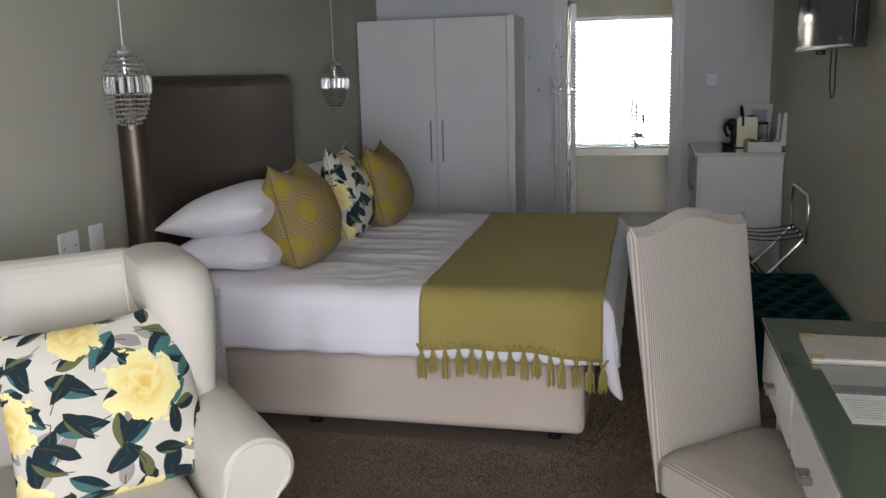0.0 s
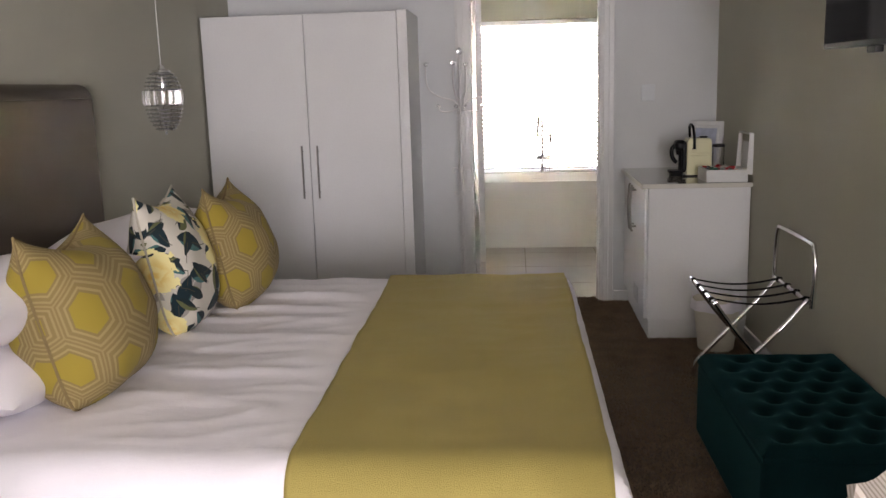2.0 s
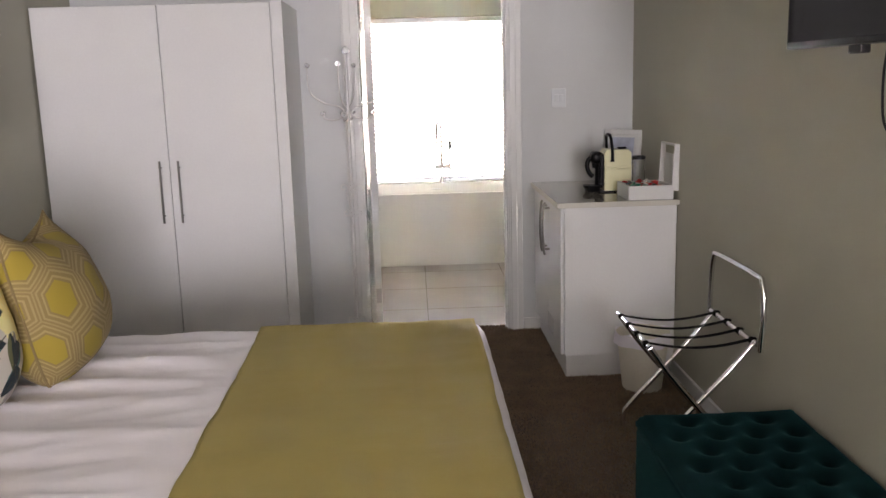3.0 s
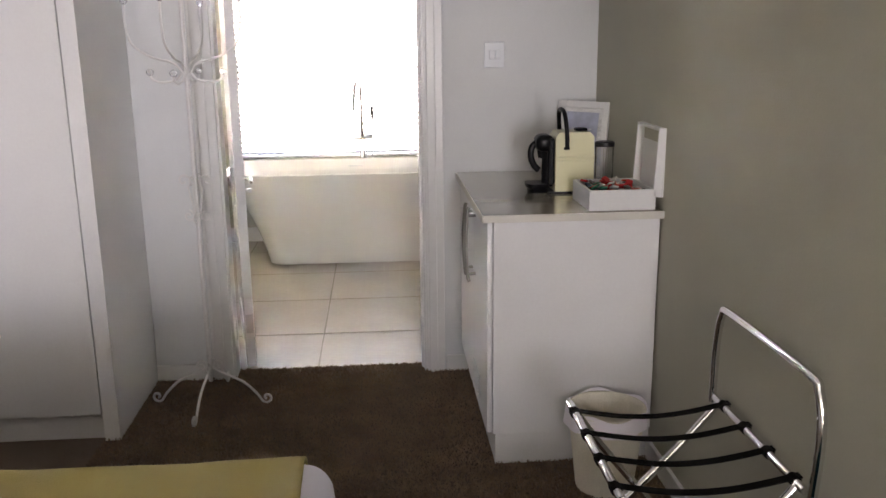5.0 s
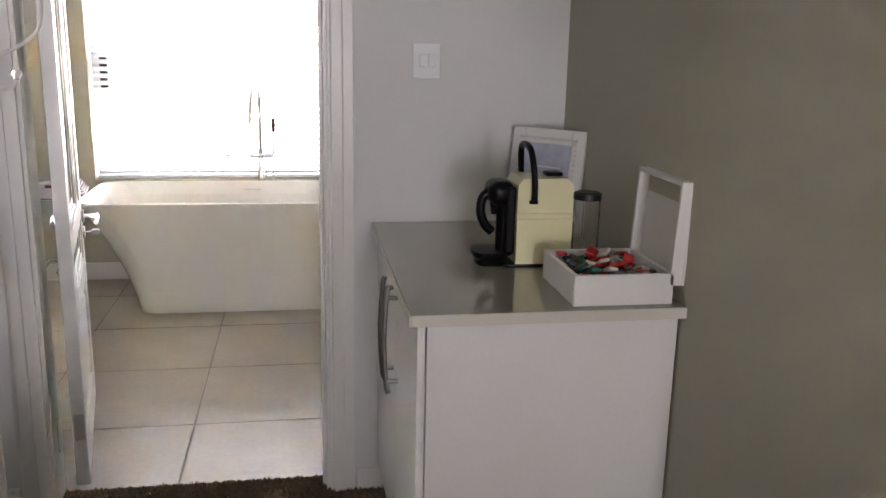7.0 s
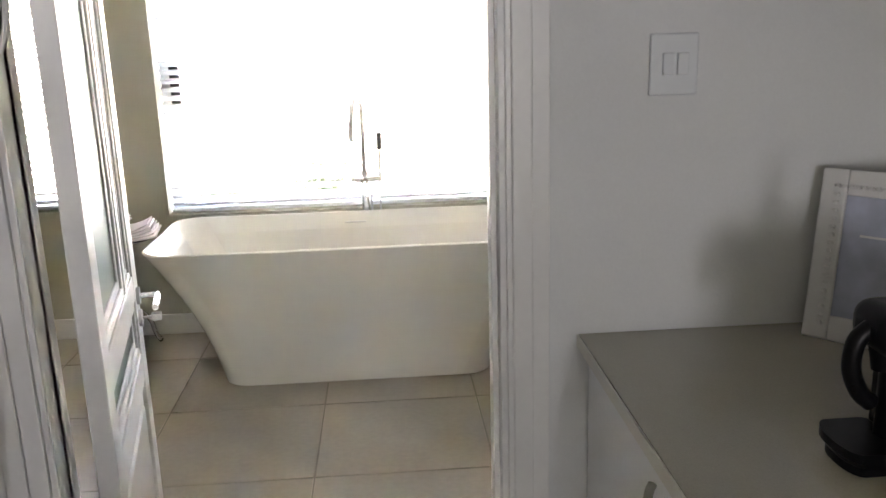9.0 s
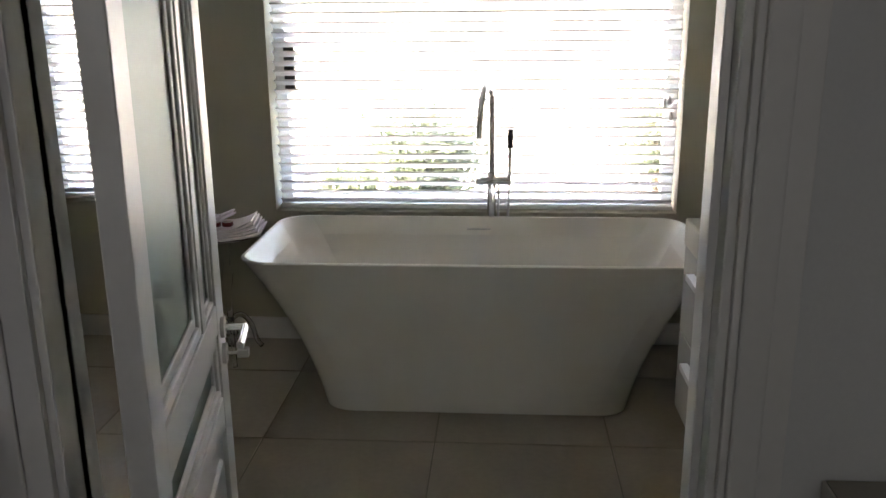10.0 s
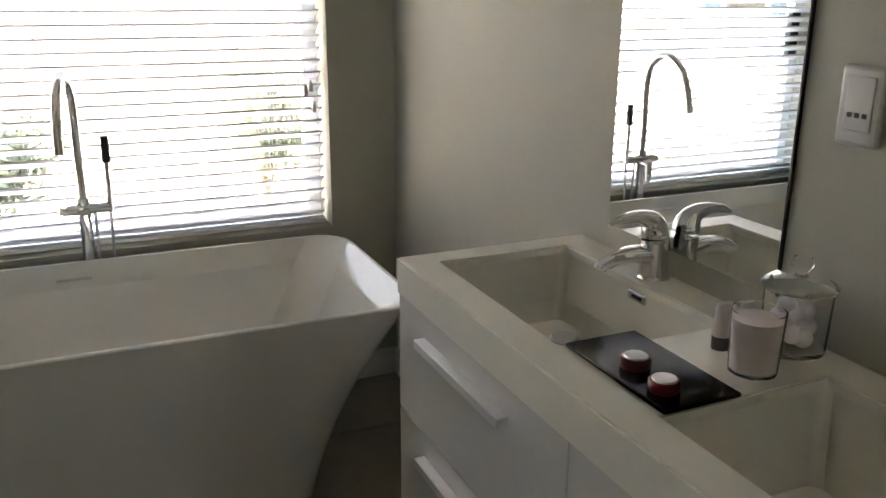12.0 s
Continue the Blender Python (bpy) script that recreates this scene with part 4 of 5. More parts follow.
def pendant(x, y, z):
    pl = thing("pendant_lamp", "egg-shaped ribbed glass pendant lamp on a white cord beside the bed", "pendant lamp", x, y, z, group="bedside pendants")
    H = 0.27
    part("cord", tube(B(), [(0, 0, H + 0.03), (0, 0, CEILING - z)], 0.0025, 6), TRIM, pl)
    part("ceiling_rose", lathe(B(), [(0.05, CEILING - z - 0.02), (0.05, CEILING - z)], 20), CHROME, pl)
    part("cap", lathe(B(), [(0.04, H - 0.004), (0.043, H + 0.002), (0.04, H + 0.012), (0.02, H + 0.018), (0.008, H + 0.035)], 20), CHROME, pl, "chrome cap")

    def rad(s):
        return 0.083 * math.sqrt(max(0.0, 1 - ((s - 0.56) / (0.60 if s < 0.56 else 0.52)) ** 2)) + 0.006
    n = 15
    for k in range(n):
        s = 0.03 + 0.95 * k / (n - 1)
        if 0.47 < s < 0.68:
            continue
        r = rad(s)
        pts = [(r * math.cos(2 * math.pi * j / 24), r * math.sin(2 * math.pi * j / 24), s * H) for j in range(25)]
        part("glass_ring", tube(B(), pts, 0.0036, 6, False), RINGM, pl)
    for j in range(16):
        a = 2 * math.pi * j / 16
        bm = tube(B(), [(0.083 * math.cos(a), 0.083 * math.sin(a), 0.46 * H), (0.086 * math.cos(a), 0.086 * math.sin(a), 0.57 * H), (0.084 * math.cos(a), 0.084 * math.sin(a), 0.69 * H)], 0.012, 5)
        part("prism", bm, CLEAR, pl)
    for j in range(14):
        a = 2 * math.pi * (j + 0.5) / 14
        pts = [((rad(k / 12) - 0.006) * math.cos(a), (rad(k / 12) - 0.006) * math.sin(a), H * k / 12) for k in range(13)]
        part("wire", tube(B(), pts, 0.0016, 5), CHROME, pl)
    part("socket", lathe(B(), [(0.014, H * 0.72), (0.016, H * 0.9), (0.012, H)], 14), CHROME, pl)
    part("finial", lathe(B(), [(0.001, -0.02), (0.008, -0.012), (0.005, 0.0)], 12), CUT, pl)


pendant(-1.91, 3.38, 1.325)
pendant(-1.97, 5.85, 1.295)

# ---- wall plates by the bed ----
PLATE = mat("white plastic", (0.80, 0.80, 0.79), 0.3, grain=0.01, scale=40)
for y, kind in ((3.31, "socket"), (3.49, "switch")):
    pl = thing("wall_" + kind, "white double plug socket on the wall" if kind == "socket" else "white light switch on the wall", "wall " + kind, XL, y, 0.85)
    hw = 0.06 if kind == "socket" else 0.045
    part("plate", boxm(B(), 0, 0.012, -hw, hw, -0.06, 0.06, 0.0055, 4), PLATE, pl)
    part("rocker", boxm(B(), 0.012, 0.017, -0.02, 0.02, -0.03, 0.03, 0.003), PLATE, pl)
    if kind == "socket":
        for dy in (-0.035, 0.035):
            part("pin_hole", boxm(B(), 0.0115, 0.0128, dy - 0.003, dy + 0.003, -0.005, 0.005, 0.0004, 1), BLACK, pl)

# ---- television ----
tv = thing("television", "black flat television on a wall bracket with a hanging cable", "television", 0.845, 4.63, 1.548, 8)
part("body", boxm(B(), -0.035, 0.02, -0.37, 0.37, 0, 0.46, 0.006, 2), BLACK, tv)
part("screen", boxm(B(), -0.0375, -0.0352, -0.358, 0.358, 0.018, 0.447, 0.0006, 1), SCREEN, tv, "glossy dark screen")
part("bracket", boxm(B(), 0.02, 0.10, -0.10, 0.10, 0.14, 0.34, 0.004), STEEL, tv)
part("sensor", boxm(B(), -0.03, 0.0, 0.05, 0.10, -0.022, 0.001, 0.004), BLACK, tv)
bm = tube(B(), smoothed([(0.01, -0.06, 0.01), (0.012, -0.05, -0.08), (0.015, -0.045, -0.17), (0.015, -0.02, -0.215), (0.015, 0.01, -0.18), (0.012, 0.015, -0.08), (0.01, 0.0, 0.01)], 8), 0.0035, 6)
part("cable", bm, BLACK, tv, "black cable loop")

# ---- luggage rack ----
rack = thing("luggage_rack", "folding chrome luggage rack with black straps", "luggage rack", 0.55, 5.56, 0)
RW, RL, RZ = 0.40, 0.50, 0.50
r = 0.0105
# left pair of legs goes down to the wall side, right pair carries the raised back hoop
for y in (0.0, RL):
    part("leg", tube(B(), smoothed([(0, y, RZ), (0.10, y, 0.36), (0.37, y, 0.03), (0.385, y, 0.0)], 5), r, 12), CHROME, rack)
    yy = 0.03 if y == 0 else RL - 0.03
    part("leg", tube(B(), smoothed([(RW, yy, RZ), (0.29, yy, 0.37), (0.06, yy, 0.12), (0.02, yy, 0.06), (0.015, yy, 0.0)], 5), r, 12), CHROME, rack)
part("rail", tube(B(), [(0, 0, RZ), (0, RL, RZ)], r, 12), CHROME, rack)
part("rail", tube(B(), [(RW, 0.0, RZ), (RW, RL, RZ)], r, 12), CHROME, rack)
part("cross_bar", tube(B(), [(0.36, 0, 0.04), (0.36, RL, 0.04)], 0.008, 10), CHROME, rack)
part("back_hoop", tube(B(), smoothed([(RW, -0.03, RZ - 0.02), (RW + 0.004, -0.035, 0.64), (RW + 0.004, -0.01, 0.735), (RW + 0.004, 0.05, 0.755), (RW + 0.004, RL - 0.06, 0.755), (RW + 0.004, RL, 0.735), (RW + 0.004, RL + 0.025, 0.64), (RW, RL + 0.02, RZ - 0.02)], 7), r, 12), CHROME, rack)
for k in range(4):
    y = 0.05 + 0.13 * k

    def strap(u, v, y=y):
        x = -0.014 + u * (RW + 0.028)
        return (x, y + (v - 0.5) * 0.024, RZ + 0.012 - 0.03 * math.sin(math.pi * u))
    bm = B()
    sheet(bm, 16, 1, strap)
    shell(bm, 0.003)
    for xx in (0, RW):
        tube(bm, [(xx, y - 0.012, RZ), (xx, y + 0.012, RZ)], 0.0135, 12)
    part("strap", bm, WEBBING, rack, "black webbing strap")

# ---- waste bin ----
bin_ = thing("waste_bin", "white woven waste bin with a folded liner", "bin", 0.775, 6.50, 0)
BINM = mat("cream woven bin", (0.74, 0.70, 0.60), 0.8, grain=0.08, scale=220, bump=0.6, bumpscale=200)
bm = B()
ringsb = []
for rr, z in ((0.09, 0.0), (0.095, 0.01), (0.125, 0.28), (0.128, 0.285), (0.122, 0.285), (0.118, 0.27), (0.09, 0.02), (0.0, 0.018)):
    ringsb.append((rr, z))
lathe(bm, ringsb, 32)
part("body", bm, BINM, bin_)
bm = B()
sheet(bm, 48, 5, lambda u, v: ((0.128 + (0.004 * math.sin(9 * 2 * math.pi * u) + 0.005 * math.sin(4 * 2 * math.pi * u + 1)) * (0.3 + v)) * math.cos(2 * math.pi * u) * (1 + 0.02 * v), (0.128 + (0.004 * math.sin(9 * 2 * math.pi * u) + 0.005 * math.sin(4 * 2 * math.pi * u + 1)) * (0.3 + v)) * math.sin(2 * math.pi * u) * (1 + 0.02 * v), 0.29 + 0.008 * math.sin(10 * math.pi * u) * (1 - v) - 0.06 * v))
shell(bm, 0.002)
part("liner", bm, LINEN, bin_, "folded white liner")

# ---- coat stand ----
IRON = mat("white painted iron", (0.72, 0.71, 0.70), 0.35, grain=0.03, scale=80)
cs = thing("coat_stand", "white wrought-iron coat stand with scrolls and glass knobs", "coat stand", -0.655, 7.31, 0)
part("pole", tube(B(), [(0, 0, 0.10), (0, 0, 1.66)], 0.009, 12), IRON, cs)
part("top_knob", lathe(B(), [(0.008, 1.655), (0.02, 1.67), (0.02, 1.685), (0.006, 1.70)], 12), CUT, cs, "glass knob")


def scroll(cx, cz, r0, turns, a0, sgn=1, n=22):
    out = []
    for k in range(n):
        t = k / (n - 1)
        a = a0 + sgn * turns * 2 * math.pi * t
        rr = r0 * (1 - 0.8 * t)
        out.append((cx + rr * math.cos(a), 0, cz + rr * math.sin(a)))
    return out


for k in range(4):
    a = radians(173 + 90 * k)
    rot = Matrix.Rotation(a, 4, "Z")

    def ring_part(name, pts, rr, material=IRON, label=""):
        bm = tube(B(), [rot @ Vector(p) for p in pts], rr, 8)
        return part(name, bm, material, cs, label)
    leg = smoothed([(0.008, 0, 0.16), (0.05, 0, 0.135), (0.13, 0, 0.10), (0.185, 0, 0.05), (0.21, 0, 0.014)], 6)
    ring_part("leg", [tuple(p) for p in leg] + scroll(0.228, 0.03, 0.024, 1.1, radians(220), 1, 16), 0.0055)
    ring_part("scroll", scroll(0.035, 0.165, 0.026, 1.2, radians(180), -1), 0.004)
    ring_part("scroll", [(0.008, 0, 0.80)] + [(p[0], 0, p[2]) for p in scroll(0.045, 0.93, 0.03, 1.1, radians(240), -1)], 0.004)
    ring_part("scroll", scroll(0.035, 0.79, 0.024, 1.2, radians(100), 1), 0.004)
    for hook, kx, kz in (([(0.009, 0, 1.35), (0.04, 0, 1.315), (0.095, 0, 1.305), (0.13, 0, 1.315), (0.14, 0, 1.332)], 0.14, 1.342),
                         ([(0.009, 0, 1.33), (0.045, 0, 1.375), (0.13, 0, 1.40), (0.20, 0, 1.45), (0.218, 0, 1.53), (0.215, 0, 1.59)], 0.215, 1.602)):
        ring_part("hook", smoothed(hook, 6), 0.0045)
        part("knob", lathe(B(), [(0.006, -0.012), (0.0145, -0.002), (0.0145, 0.006), (0.005, 0.014)], 10, rot @ Vector((kx, 0, kz))), CUT, cs, "clear glass knob")

# ---- on the bar cabinet ----
TOPZ = 0.9005
YELLOW = mat("pale yellow plastic", (0.76, 0.73, 0.47), 0.3, grain=0.01, scale=30, coat=0.3)
cm = thing("coffee_machine", "pale yellow capsule coffee machine with a black carry handle", "coffee machine", 0.675, 7.0, TOPZ)
bm = B()
prof = [(0.02, 0.0), (0.02, 0.205), (0.032, 0.222), (0.145, 0.222), (0.16, 0.205), (0.162, 0.0)]
vs = [[bm.verts.new((x, y, z)) for x, z in prof] for y in (0.0, 0.004, 0.116, 0.12)]
for a, b in zip(vs, vs[1:]):
    for k in range(len(prof)):
        bm.faces.new((a[k], a[(k + 1) % len(prof)], b[(k + 1) % len(prof)], b[k]))
bm.faces.new(vs[0][::-1])
bm.faces.new(vs[-1])
part("housing", bm, YELLOW, cm)
for z in (0.118, 0.132):
    part("rib", boxm(B(), 0.018, 0.164, -0.0025, 0.1225, z, z + 0.005, 0.002), YELLOW, cm)
part("base", boxm(B(), -0.004, 0.166, -0.002, 0.122, -0.0003, 0.008, 0.002), GLOSSBLACK, cm)
bm = boxm(B(), -0.046, 0.0195, 0.012, 0.108, 0.150, 0.212, 0.024, 5)
boxm(bm, -0.004, 0.0195, 0.012, 0.108, 0.03, 0.20, 0.006)
part("brew_head", bm, GLOSSBLACK, cm)
bm = tube(B(), smoothed([(-0.035, 0.06, 0.185), (-0.056, 0.06, 0.165), (-0.060, 0.06, 0.13), (-0.048, 0.06, 0.098), (-0.030, 0.06, 0.08)], 5), 0.012, 12)
part("front_lever", bm, GLOSSBLACK, cm)
part("nozzle", tube(B(), [(-0.022, 0.06, 0.155), (-0.022, 0.06, 0.125)], [0.016, 0.011], 14), GLOSSBLACK, cm)
part("front_column", tube(B(), [(0.002, 0.06, 0.15), (0.002, 0.06, 0.02)], 0.022, 14), GLOSSBLACK, cm)
bm = B()
loft(bm, [[(x * 0.42 - 0.034, y * 0.9 + 0.06, z) for x, y, z in roundrect(0, 0, 0.09, 0.05, 0.045, zz)] for zz in (0.0, 0.012)] + [[(x * 0.46 - 0.036, y + 0.06, z) for x, y, z in roundrect(0, 0, 0.095, 0.052, 0.045, zz)] for zz in (0.022, 0.034)])
part("drip_tray", bm, GLOSSBLACK, cm)
hp = smoothed([(0.06, -0.006, 0.165), (0.058, -0.007, 0.22), (0.052, 0.01, 0.285), (0.05, 0.06, 0.30), (0.052, 0.11, 0.285), (0.058, 0.127, 0.22), (0.06, 0.126, 0.165)], 6)
part("carry_handle", tube(B(), hp, 0.008, 10), GLOSSBLACK, cm)
part("pivot", lathe(B(), [(0.011, -0.004), (0.011, 0.004)], 12, (0.06, 0.0, 0.165)), GLOSSBLACK, cm)
part("lever_knob", boxm(B(), 0.10, 0.145, 0.04, 0.08, 0.222, 0.232, 0.005), GLOSSBLACK, cm)

box = thing("tea_box", "open white wooden box filled with tea sachets", "box", 0.738, 6.665, TOPZ)
BW, BL_, BH = 0.222, 0.24, 0.068
for x0, x1, y0, y1 in ((0, BW, 0, 0.01), (0, BW, BL_ - 0.01, BL_), (0, 0.01, 0.01, BL_ - 0.01), (BW - 0.01, BW, 0.01, BL_ - 0.01)):
    part("side_panel", boxm(B(), x0, x1, y0, y1, 0, BH, 0.0015), TRIM, box)
part("bottom", boxm(B(), 0.01, BW - 0.01, 0.01, BL_ - 0.01, 0, 0.008), TRIM, box)
lid = part("lid", boxm(B(), 0.0, 0.008, 0, BL_, 0, 0.225, 0.0015), TRIM, box)
lid.matrix_local = pose(BW + 0.016, 0.0, BH - 0.028, 0, 3, 0)
for y in (0, BL_ - 0.01):
    part("lid_edge", boxm(B(), -0.026, 0.0, y, y + 0.01, 0, 0.225, 0.0015), TRIM, lid)
for z in (0, 0.215):
    part("lid_edge", boxm(B(), -0.026, 0.0, 0.01, BL_ - 0.01, z, z + 0.01, 0.0015), TRIM, lid)
cols = [(0.50, 0.02, 0.02), (0.62, 0.58, 0.52), (0.02, 0.16, 0.09), (0.55, 0.07, 0.03), (0.42, 0.40, 0.38), (0.05, 0.10, 0.13), (0.10, 0.08, 0.07)]
sach = [mat("sachet paper", c, 0.5, grain=0.1, scale=120) for c in cols]
for k in range(90):
    cx, cy = random.uniform(0.029, BW - 0.029), random.uniform(0.029, BL_ - 0.029)
    ob = mesh_object("tea_sachet", boxm(B(), -0.015, 0.015, -0.004, 0.004, 0.0, 0.024, 0.0035, 2), sach[random.randrange(7) if not (0.08 < cx < 0.15 and cy > 0.08) else random.choice((0, 3, 0, 1))])
    ob.matrix_world = pose(0.738 + cx, 6.665 + cy, TOPZ + 0.036 + 0.0004 * k, random.uniform(55, 115), random.uniform(-30, 30), random.uniform(0, 360)) @ Matrix.Translation((0, 0, -0.012))
    tagged(ob, "small foil tea sachet in the open box", "sachet", "tea sachets")

fr = thing("photo_frame", "white carved picture frame leaning in the corner", "picture frame", 0.875, 7.455, TOPZ, -45 + 0)
fr.matrix_world = pose(0.865, 7.42, TOPZ, -9, 0, -48)
FW, FH = 0.25, 0.305
bm = B()
boxm(bm, -FW / 2, -FW / 2 + 0.045, 0, 0.018, 0, FH, 0.004)
boxm(bm, FW / 2 - 0.045, FW / 2, 0, 0.018, 0, FH, 0.004)
boxm(bm, -FW / 2 + 0.045, FW / 2 - 0.045, 0.0005, 0.0175, 0, 0.045, 0.003)
boxm(bm, -FW / 2 + 0.045, FW / 2 - 0.045, 0.0005, 0.0175, FH - 0.045, FH, 0.003)
part("moulding", bm, TRIM, fr)
for k in range(18):
    s = k / 17
    for q in (-1, 1):
        part("bead", lathe(B(), [(0.004, -0.003), (0.006, 0), (0.004, 0.004)], 6, (q * (FW / 2 - 0.03), -0.002, 0.03 + s * (FH - 0.06))), TRIM, fr)
    part("bead", lathe(B(), [(0.004, -0.003), (0.006, 0), (0.004, 0.004)], 6, (-(FW / 2 - 0.03) + s * (FW - 0.06), -0.002, FH - 0.03)), TRIM, fr)
PHOTO = mat("pale blue print", (0.42, 0.45, 0.55), 0.35, grain=0.1, scale=40, blotch=0.2, bscale=9)
part("print", boxm(B(), -FW / 2 + 0.04, FW / 2 - 0.04, 0.006, 0.010, 0.04, FH - 0.04), PHOTO, fr, "pale blue and mauve print")
part("print_line", boxm(B(), -0.05, 0.05, 0.0045, 0.006, 0.19, 0.194), TRIM, fr)

jar = thing("glass_jar", "tall clear glass with a dark rim behind the coffee machine", "glass", 0.877, 7.015, TOPZ)
part("glass", lathe(B(), [(0.031, 0.0), (0.033, 0.004), (0.034, 0.168), (0.031, 0.168), (0.030, 0.01), (0.0, 0.008)], 24), GLASS, jar)
part("lid", lathe(B(), [(0.0355, 0.169), (0.0355, 0.183), (0.028, 0.187)], 24), BLACK, jar)

sw = thing("light_switch", "white two-gang light switch on the pale wall", "light switch", 0.548, YF, 1.388)
SWITCHM = mat("pale switch plastic", (0.66, 0.69, 0.71), 0.3, grain=0.01, scale=40)
part("plate", boxm(B(), -0.043, 0.043, -0.009, 0, -0.053, 0.053, 0.004, 3), SWITCHM, sw)
for dx in (-0.012, 0.014):
    part("rocker", boxm(B(), dx - 0.010, dx + 0.010, -0.016, -0.0095, -0.018, 0.02, 0.002), SWITCHM, sw)

# ---- on the desk ----
DZ = 0.7775
PAPER = mat("white paper", (0.75, 0.74, 0.71), 0.8, grain=0.02, scale=60)
GREYP = mat("grey card", (0.20, 0.20, 0.20), 0.6, grain=0.05, scale=60)
LIGHTP = mat("light grey card", (0.38, 0.38, 0.37), 0.6, grain=0.05, scale=60)
CARD = mat("cream card", (0.52, 0.49, 0.43), 0.6, grain=0.05, scale=80, blotch=0.08, bscale=12)
fo = thing("spiral_folder", "cream spiral-bound information folder on the desk", "folder", 0.445, 2.50, DZ, -1)
part("back_cover", boxm(B(), 0, 0.30, 0, 0.20, 0, 0.004, 0.001), CARD, fo)
part("pages", boxm(B(), 0.004, 0.296, 0.004, 0.196, 0.004, 0.011), PAPER, fo)
part("front_cover", boxm(B(), 0, 0.30, 0, 0.20, 0.011, 0.0145, 0.001), CARD, fo)
pts = [(0.04 + 0.0022 * k, 0.198 + 0.008 * math.cos(k * 0.9), 0.0085 + 0.008 * math.sin(k * 0.9)) for k in range(110)]
part("spiral", tube(B(), pts, 0.0013, 5), BLACK, fo)
for y in (0.0, 0.17):
    part("corner", boxm(B(), -0.001, 0.03, y - 0.001, y + 0.032, 0.0105, 0.0152, 0.001), mat("gilt corner", (0.45, 0.33, 0.15), 0.5, grain=0.1), fo)
lf = thing("leaflet", "grey leaflet with a dark band on the desk", "leaflet", 0.46, 2.31, DZ, 0)
part("sheet", boxm(B(), 0, 0.28, 0.045, 0.18, 0, 0.0015), LIGHTP, lf)
part("band", boxm(B(), 0, 0.28, 0.0, 0.045, 0, 0.0016), GREYP, lf)
lt = thing("letter", "white printed letter on the desk", "paper", 0.459, 2.135, DZ, 0)
part("sheet", boxm(B(), 0, 0.12, 0, 0.165, 0, 0.001), PAPER, lt)
for k in range(8):
    part("text_line", boxm(B(), 0.012, random.uniform(0.07, 0.105), 0.03 + 0.014 * k, 0.033 + 0.014 * k, 0.001, 0.0013), LIGHTP, lt)
lt2 = thing("brochure", "dark brochure on the desk", "brochure", 0.59, 2.10, DZ, 0)
part("cover", boxm(B(), 0, 0.20, 0, 0.20, 0, 0.003, 0.0005), GREYP, lt2)

# ---- bath mixer ----
bmx = thing("bath_mixer", "freestanding chrome bath mixer with a swan-neck spout and hand shower", "bath tap", -0.06, 10.235, 0)
bm = lathe(B(), [(0.045, 0.0), (0.045, 0.012), (0.02, 0.02), (0.02, 0.82)], 20)
part("column", bm, CHROME, bmx)
sp = smoothed([(0, 0, 0.80), (0, 0, 0.95), (0, 0, 1.10), (-0.006, -0.025, 1.175), (-0.022, -0.085, 1.205), (-0.038, -0.15, 1.16), (-0.046, -0.185, 1.08), (-0.05, -0.205, 0.995)], 8)
part("spout", tube(B(), sp, 0.0138, 14), CHROME, bmx)
bmx.scale = (1, 1, 0.978)
bm = tube(B(), [(-0.05, -0.01, 0.785), (0.075, 0.0, 0.785)], 0.017, 14)
tube(bm, [(0, -0.055, 0.775), (0, 0.0, 0.775)], 0.018, 14)
part("valve", bm, CHROME, bmx)
part("lever", tube(B(), [(0, -0.05, 0.775), (0.006, -0.06, 0.735), (0.012, -0.066, 0.70)], [0.016, 0.013, 0.008], 10), CHROME, bmx)
part("knob", lathe(B(), [(0.016, -0.012), (0.018, 0.0), (0.016, 0.012)], 14, (-0.055, -0.01, 0.785)), CHROME, bmx)
hs = part("hand_shower", tube(B(), [(0.075, -0.005, 0.77), (0.077, -0.008, 0.93), (0.078, -0.01, 0.935)], 0.0085, 12), CHROME, bmx)
part("shower_head", tube(B(), [(0.078, -0.01, 0.93), (0.078, -0.011, 1.01)], 0.0125, 12), BLACK, hs, "black hand shower head")
part("hose", tube(B(), smoothed([(0.075, 0, 0.77), (0.07, -0.004, 0.60), (0.055, -0.01, 0.40), (0.04, 0, 0.25), (0.03, 0.01, 0.45), (0.03, 0.005, 0.77)], 8), 0.005, 8), STEEL, bmx)

# ---- clear side table with a towel ----
st = thing("acrylic_table", "clear acrylic pedestal table beside the bath", "side table", -1.20, 10.07, 0)
part("top", lathe(B(), [(0.14, 0.555), (0.15, 0.56), (0.15, 0.568), (0.14, 0.573)], 32), THINGLASS, st)
part("column", lathe(B(), [(0.02, 0.05), (0.02, 0.09), (0.03, 0.11), (0.014, 0.14), (0.012, 0.30), (0.026, 0.38), (0.014, 0.42), (0.02, 0.50), (0.035, 0.554)], 20), GLASS, st)
for k in range(3):
    a = radians(-70 + 120 * k)
    pts = smoothed([(0.0, 0, 0.17), (0.05, 0, 0.185), (0.10, 0, 0.13), (0.125, 0, 0.05), (0.15, 0, 0.008)], 5)
    part("leg", tube(B(), [Matrix.Rotation(a, 4, "Z") @ p for p in pts], 0.011, 10), GLASS, st)


